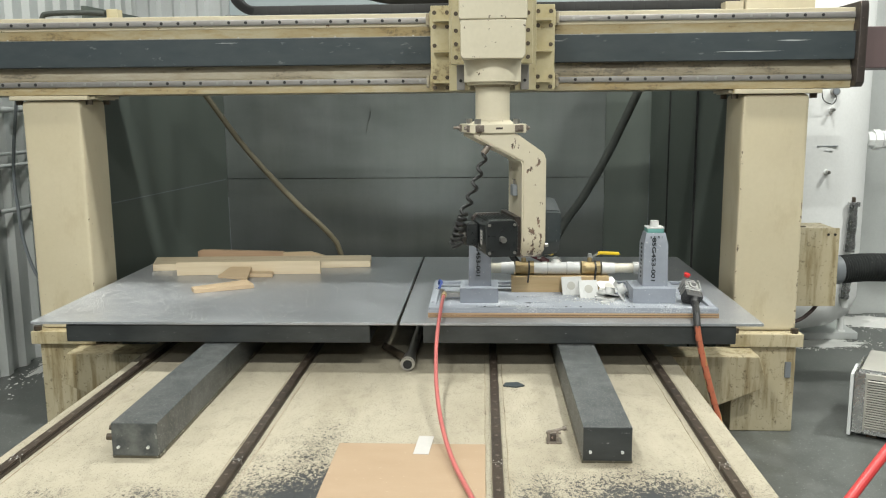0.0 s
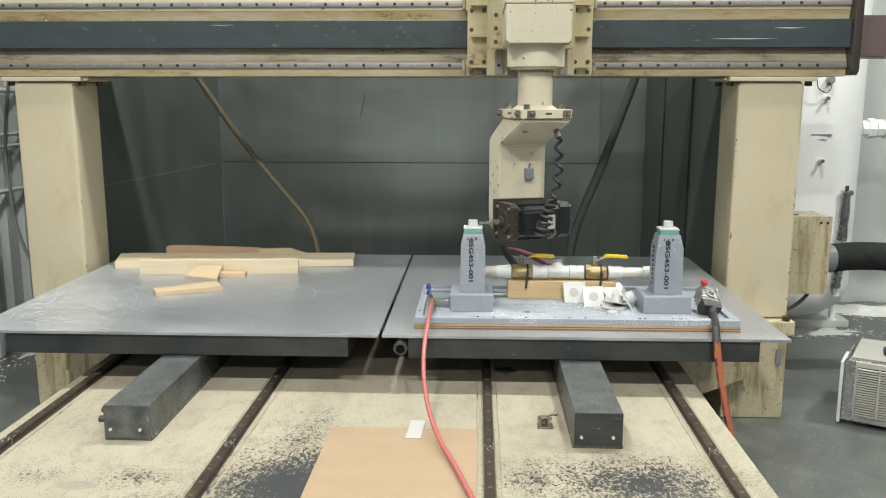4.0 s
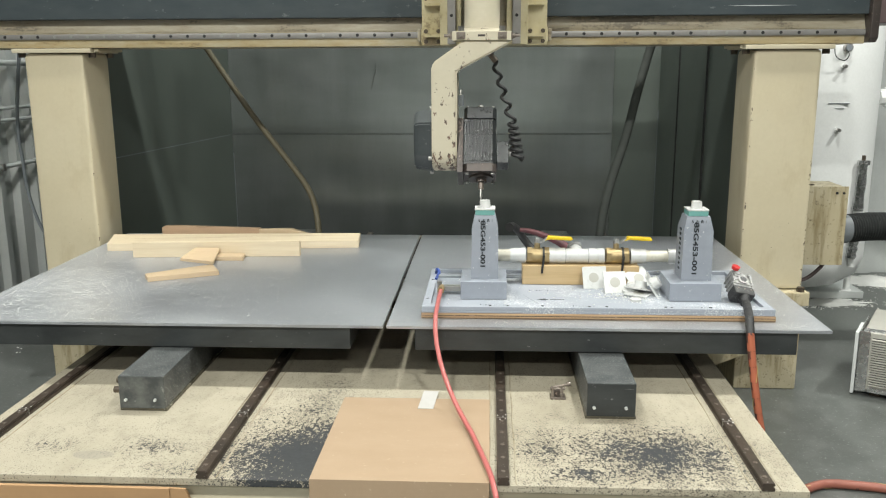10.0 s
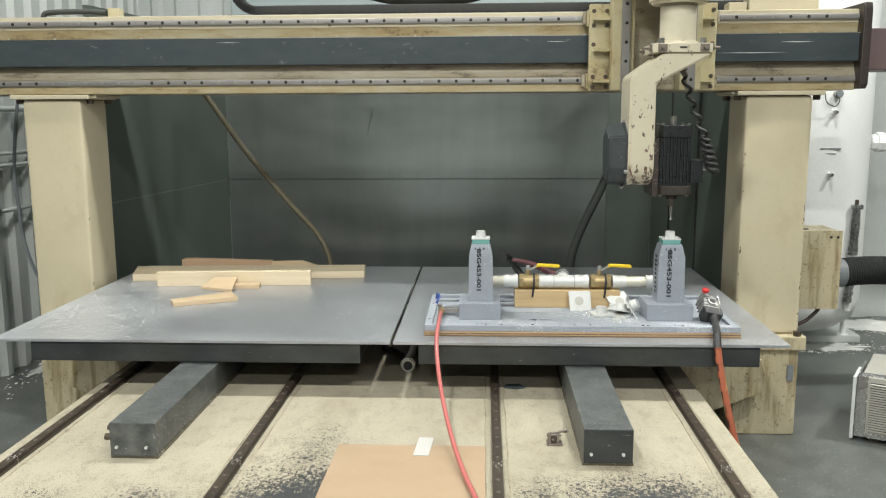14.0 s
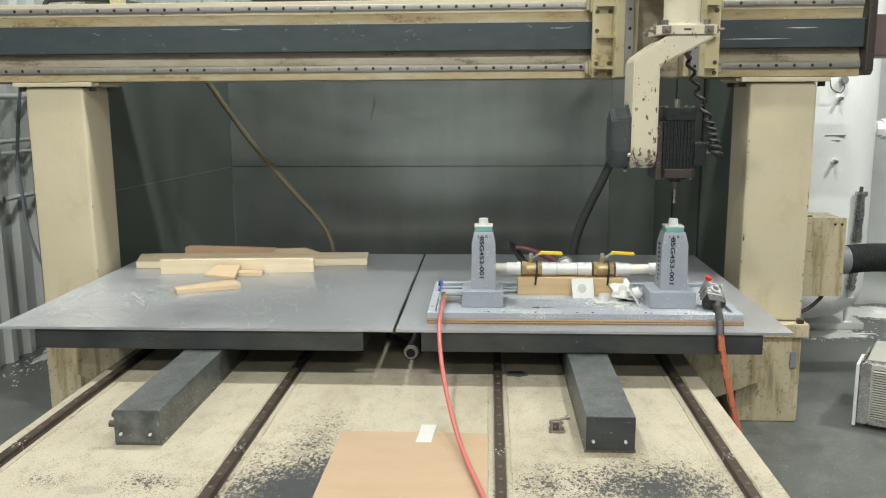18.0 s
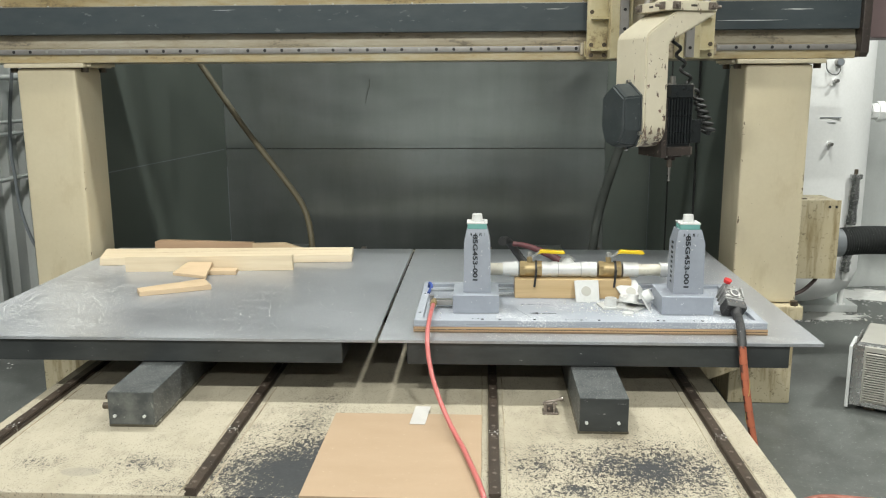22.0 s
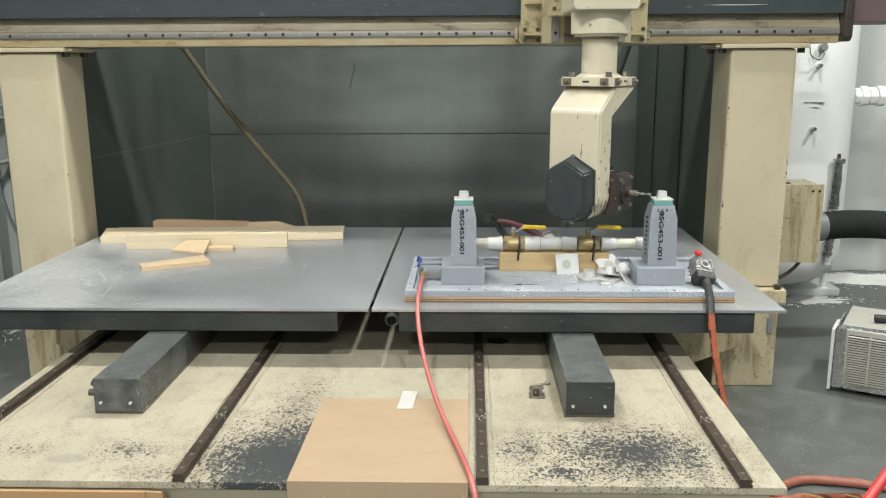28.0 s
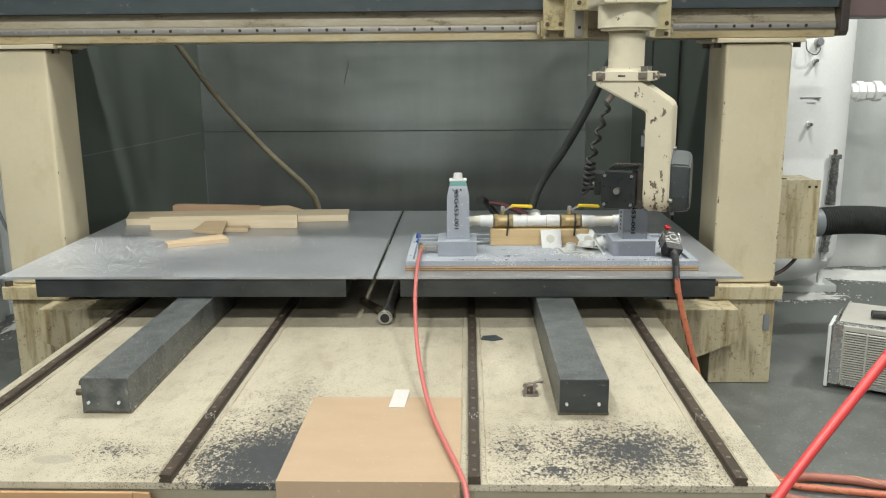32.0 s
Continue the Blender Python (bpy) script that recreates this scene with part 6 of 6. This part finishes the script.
RED_LINE = chain("red_air_hose", "pinkish red air hose trailing from the fixture over the bed", RED_HOSE, 0.0076, 0.055, 34)
ORANGE_LINE = chain("orange_power_cable", "orange braided power cable hanging from the connector to the floor", ORANGE, 0.0128, 0.055, 34, "cable", (4, BOOT))
TAN_LINE = chain("tan_vacuum_hose", "tan corrugated vacuum hose hanging behind the table", TAN_HOSE, 0.0160, 0.07, 26, ribs=7)
DARK_LINE = chain("dark_vacuum_hose", "dark grey vacuum hose hanging behind the table", DARK_HOSE, 0.0235, 0.07, 19)
NEAR_HOSE = thing("red_rubber_hose", "thick red rubber hose hanging near the machine", "hose")
part("hose", sweep(B(), spline([(1.55, -2.60, 1.95), (1.20, -2.72, 1.50), (0.88, -2.87, 1.165), (0.71, -2.95, 0.985), (0.55, -3.03, 0.78), (0.45, -3.1, 0.5), (0.4, -3.2, 0.015)], 10), 0.0070, 14), RED_HOSE_B, NEAR_HOSE)
for pts in ([(1.40, -1.12, 0.018), (1.55, -1.02, 0.018), (1.72, -1.03, 0.018), (1.95, -1.08, 0.018), (2.3, -1.0, 0.018), (2.9, -0.95, 0.018)],
            [(1.30, -0.98, 0.018), (1.45, -1.16, 0.018), (1.62, -1.22, 0.018), (1.85, -1.24, 0.018), (2.2, -1.35, 0.018), (2.8, -1.5, 0.018)]):
    c = thing("floor_cable", "orange brown braided cable lying on the concrete floor", "cable", group="cables on the floor")
    part("cable", sweep(B(), spline(pts, 10), 0.017, 12), BROWN_CABLE, c)
    part("tracer_wire", sweep(B(), [(x + 0.0, y + 0.016 * math.cos(k * 0.35), z + 0.0165 * math.sin(k * 0.35)) for k, (x, y, z) in enumerate(spline(pts, 10))], 0.0015, 6), TRACER, c)


# ---- how things move ----
def between(rows, t):
    for (a, p), (b, q) in zip(rows, rows[1:]):
        if a <= t <= b:
            return p + (q - p) * (t - a) / (b - a)
    return rows[-1][1]


TABLE_Y = [
    (0, -0.000),
    (0.5, -0.029),
    (1, -0.064),
    (1.5, -0.106),
    (2, -0.154),
    (2.5, -0.216),
    (3, -0.277),
    (3.5, -0.342),
    (4, -0.400),
    (4.5, -0.452),
    (5, -0.495),
    (5.5, -0.528),
    (6, -0.548),
    (6.5, -0.558),
    (7, -0.560),
    (7.5, -0.560),
    (8, -0.571),
    (8.5, -0.629),
    (9, -0.635),
    (9.5, -0.634),
    (10, -0.634),
    (10.5, -0.630),
    (11, -0.629),
    (11.5, -0.618),
    (12, -0.546),
    (12.5, -0.471),
    (13, -0.392),
    (13.5, -0.314),
    (14, -0.275),
    (14.5, -0.274),
    (16.5, -0.275),
    (17, -0.276),
    (18.5, -0.277),
    (19, -0.326),
    (19.5, -0.376),
    (20, -0.425),
    (20.5, -0.473),
    (21, -0.527),
    (21.5, -0.577),
    (22, -0.625),
    (22.5, -0.635),
    (23, -0.634),
    (23.5, -0.636),
    (24, -0.638),
    (24.5, -0.637),
    (25, -0.621),
    (25.5, -0.562),
    (26, -0.556),
    (26.5, -0.544),
    (27, -0.518),
    (27.5, -0.481),
    (28, -0.433),
    (28.5, -0.380),
    (29, -0.318),
    (29.5, -0.257),
    (30, -0.193),
    (30.5, -0.135),
    (31, -0.084),
    (31.5, -0.038),
    (32, -0.005),
]
# seconds, carriage x, flange height, swivel, tilt
HEAD_ROWS = [
    (0, 0.331, 1.494, -167.0, 90.0),
    (0.5, 0.392, 1.494, -154.0, 90.0),
    (1, 0.450, 1.494, -141.0, 90.0),
    (1.5, 0.487, 1.494, -129.0, 90.0),
    (2, 0.519, 1.494, -117.0, 90.0),
    (2.5, 0.540, 1.494, -104.0, 90.0),
    (3, 0.544, 1.494, -91.0, 90.0),
    (3.5, 0.536, 1.494, -78.0, 90.0),
    (4, 0.519, 1.494, -65.0, 90.0),
    (4.5, 0.487, 1.494, -53.0, 90.0),
    (5, 0.444, 1.494, -40.0, 90.0),
    (5.5, 0.393, 1.494, -27.0, 90.0),
    (6, 0.337, 1.494, -14.0, 90.0),
    (6.5, 0.277, 1.494, -1.0, 90.0),
    (7, 0.272, 1.494, 0.0, 90.0),
    (7.5, 0.263, 1.494, 0.0, 90.0),
    (8, 0.262, 1.494, 0.0, 90.0),
    (8.5, 0.261, 1.494, 0.0, 90.0),
    (9, 0.261, 1.512, 0.0, 76.0),
    (9.5, 0.261, 1.596, 0.0, 50.0),
    (10, 0.261, 1.671, 0.0, 26.0),
    (10.5, 0.261, 1.756, 0.0, 7.0),
    (11, 0.261, 1.838, 0.0, 0.0),
    (11.5, 0.281, 1.851, 0.0, 0.0),
    (12, 0.440, 1.837, 0.0, 0.0),
    (12.5, 0.609, 1.824, 0.0, 0.0),
    (13, 0.774, 1.812, 0.0, 0.0),
    (13.5, 0.941, 1.802, 0.0, 0.0),
    (14, 1.035, 1.793, 0.0, 0.0),
    (14.5, 1.035, 1.785, 0.0, 0.0),
    (16.5, 1.035, 1.776, 0.0, 0.0),
    (17.5, 1.035, 1.775, 0.0, 0.0),
    (18, 1.035, 1.809, 0.0, 0.0),
    (18.5, 1.035, 1.826, 0.0, 0.0),
    (19, 1.034, 1.826, -27.0, 0.0),
    (19.5, 1.034, 1.826, -85.0, 0.0),
    (20, 1.034, 1.826, -140.0, 0.0),
    (20.5, 1.034, 1.826, -190.0, 0.0),
    (21, 1.034, 1.826, -238.0, 0.0),
    (21.5, 1.034, 1.826, -288.0, 0.0),
    (22, 1.034, 1.826, -338.0, 0.0),
    (22.5, 1.034, 1.815, -360.0, 0.0),
    (23, 1.033, 1.755, -360.0, 13.0),
    (23.5, 1.033, 1.670, -360.0, 33.0),
    (24, 1.033, 1.585, -360.0, 62.0),
    (24.5, 1.033, 1.505, -360.0, 86.0),
    (25, 1.033, 1.494, -360.0, 90.0),
    (25.5, 1.032, 1.494, -360.0, 90.0),
    (25.6, 1.025, 1.494, -360.0, 90.0),
    (26, 0.999, 1.494, -353.0, 90.0),
    (26.5, 0.944, 1.494, -341.0, 90.0),
    (27, 0.889, 1.494, -329.0, 90.0),
    (27.5, 0.843, 1.494, -316.0, 90.0),
    (28, 0.804, 1.494, -304.0, 90.0),
    (28.5, 0.774, 1.494, -291.0, 90.0),
    (29, 0.761, 1.494, -277.0, 90.0),
    (29.5, 0.758, 1.494, -264.0, 90.0),
    (30, 0.769, 1.494, -251.0, 90.0),
    (30.5, 0.794, 1.494, -237.0, 90.0),
    (31, 0.827, 1.494, -224.0, 90.0),
    (31.5, 0.875, 1.494, -210.0, 90.0),
    (32, 0.932, 1.494, -198.0, 90.0),
]


def along(points, length, count):
    """Poses of the rigid pieces laid end to end on the line."""
    pts = [Vector(p) for p in points]
    out, i, here = [], 0, pts[0]
    for _ in range(count):
        a = here
        while i < len(pts) - 1 and (pts[i + 1] - a).length < length:
            i += 1
        if i >= len(pts) - 1:
            way = (pts[-1] - pts[-2]).normalized()
            here = a + way * length
        else:
            p, q = pts[i], pts[i + 1]
            lo, hi = 0.0, 1.0
            for _ in range(18):
                mid = (lo + hi) / 2
                if (p.lerp(q, mid) - a).length < length:
                    lo = mid
                else:
                    hi = mid
            here = p.lerp(q, hi)
        way = (here - a).normalized()
        out.append(Matrix.Translation(a) @ way.to_track_quat("Z", "Y").to_matrix().to_4x4())
    return out


SLACK = [(0, 0.035), (1, 0.060), (2, 0.068), (3, 0.055), (3.5, 0.045), (5.5, 0.0), (27.5, 0.0), (30, 0.0), (32, 0.02)]


def red_path(y, slack=0.0):
    e = Vector((0.118, -0.69 + y, 0.745))
    return [(0.120, -0.402 + y, 0.760), (0.121, -0.50 + y, 0.768), (0.120, -0.60 + y, 0.764)] + bezier(e, e + Vector((-0.5 * slack, -0.10, -0.09)), (0.17 - 1.6 * slack, -1.32 + 0.25 * y, 0.535), (0.245 - 0.5 * slack, -1.70, 0.516), 14) + [(0.29 - 0.3 * slack, -1.90, 0.516), (0.31, -2.0, 0.512), (0.325, -2.05, 0.45), (0.33, -2.06, 0.2), (0.34, -2.1, 0.02), (0.4, -2.6, 0.02), (0.4, -3.4, 0.02)]


def orange_path(y):
    k = min(1.0, -y / 0.634)
    f = -0.678 + y
    drop = [(1.190, -0.482 + y, 0.748), (1.174, -0.55 + y, 0.752), (1.158, -0.628 + y, 0.745), (1.150, f, 0.700), (1.170 - 0.006 * k, f, 0.60), (1.208 - 0.020 * k, f - 0.004, 0.46), (1.262 - 0.033 * k, f - 0.006, 0.275), (1.310 - 0.03 * k, f - 0.03, 0.10), (1.36, f - 0.09, 0.022)]
    return spline(drop, 5) + [(1.42, f - 0.20 + 0.2 * k, 0.018), (1.5, -1.08 - 0.1 * k, 0.018), (1.8, -1.14, 0.018), (2.2, -1.2, 0.018), (3.2, -1.4, 0.018)]


def sway(near, far, y):
    """The line of a hose between its two end shapes, as the table stands."""
    k = min(1.0, -y / 0.634)
    return spline([Vector(a).lerp(Vector(b), k) for a, b in zip(near, far)], 6)


def tan_path(y):
    return sway([(-1.332, 0.71, 1.76), (-1.256, 0.72, 1.657), (-1.050, 0.764, 1.349), (-0.803, 0.82, 1.052), (-0.642, 0.883, 0.877), (-0.563, 0.95, 0.731), (-0.54, 0.97, 0.4), (-0.54, 0.97, -0.5)],
                [(-1.341, 0.72, 1.76), (-1.27, 0.72, 1.654), (-1.015, 0.643, 1.302), (-0.773, 0.543, 1.017), (-0.655, 0.434, 0.879), (-0.602, 0.33, 0.708), (-0.60, 0.33, 0.4), (-0.60, 0.33, -0.5)], y)


def dark_path(y):
    return sway([(1.186, 0.71, 1.76), (1.127, 0.72, 1.629), (0.996, 0.782, 1.32), (0.866, 0.861, 1.058), (0.773, 0.95, 0.899), (0.70, 0.97, 0.72), (0.69, 0.97, 0.4), (0.69, 0.97, -0.5)],
                [(1.186, 0.72, 1.76), (1.152, 0.72, 1.641), (1.082, 0.643, 1.418), (1.014, 0.544, 1.186), (0.921, 0.434, 0.929), (0.870, 0.33, 0.725), (0.86, 0.33, 0.4), (0.86, 0.33, -0.5)], y)


def motions():
    for ob in MOVES_WITH_TABLE:
        home = ob.matrix_basis.copy()
        walk(ob, [(t, Matrix.Translation((0, y, 0)) @ home) for t, y in TABLE_Y])
    tip = [(0.0, 0.762, -0.300, 0.771, 60, 8), (12.6, 0.762, -0.300, 0.771, 60, 8), (12.8, 0.764, -0.300, 0.778, 82, 14), (13.0, 0.768, -0.310, 0.774, 120, 20), (13.2, 0.771, -0.320, 0.755, 160, 14), (13.4, 0.772, -0.325, 0.7405, 180, 10), (32.0, 0.772, -0.325, 0.7405, 180, 10)]
    moments = sorted({t for t, y in TABLE_Y} | {r[0] for r in tip})
    rows = []
    for t in moments:
        x, d, z, rx, rz = [between([(r[0], r[k]) for r in tip], t) for k in range(1, 6)]
        rows.append((t, pose(x, d + between(TABLE_Y, t), z, rx, 0, rz)))
    walk(FALLEN, rows)
    walk(CARRIAGE, [(t, pose(x, 0, 0)) for t, x, z, c, b in HEAD_ROWS])
    walk(RAM, [(t, pose(0, 0, z)) for t, x, z, c, b in HEAD_ROWS])
    walk(HEAD, [(t, pose(x, YC, z, 0, 0, c)) for t, x, z, c, b in HEAD_ROWS])
    walk(SPINDLE, [(t, pose(0, 0, -DROP, -b, 0, 0)) for t, x, z, c, b in HEAD_ROWS])
    steps = [k for k in range(33)]
    for (pieces, length), path in ((RED_LINE, red_path), (ORANGE_LINE, orange_path), (TAN_LINE, tan_path), (DARK_LINE, dark_path)):
        lines = [(t, along(path(between(TABLE_Y, t), between(SLACK, t)) if path is red_path else path(between(TABLE_Y, t)), length, len(pieces))) for t in steps]
        for k, p in enumerate(pieces):
            walk(p, [(t, poses[k]) for t, poses in lines])
    walk(NEAR_HOSE, [(t, pose(d, 0, 0)) for t, d in ((0, 0.020), (1, 0.020), (2, 0.034), (3, 0.072), (3.5, 0.088), (5.5, 0.17), (8, 0.25), (24, 0.25), (26, 0.15), (27.5, 0.122), (28.5, 0.115), (29, 0.1), (30, 0.065), (31, 0.044), (32, 0.009))])


motions()
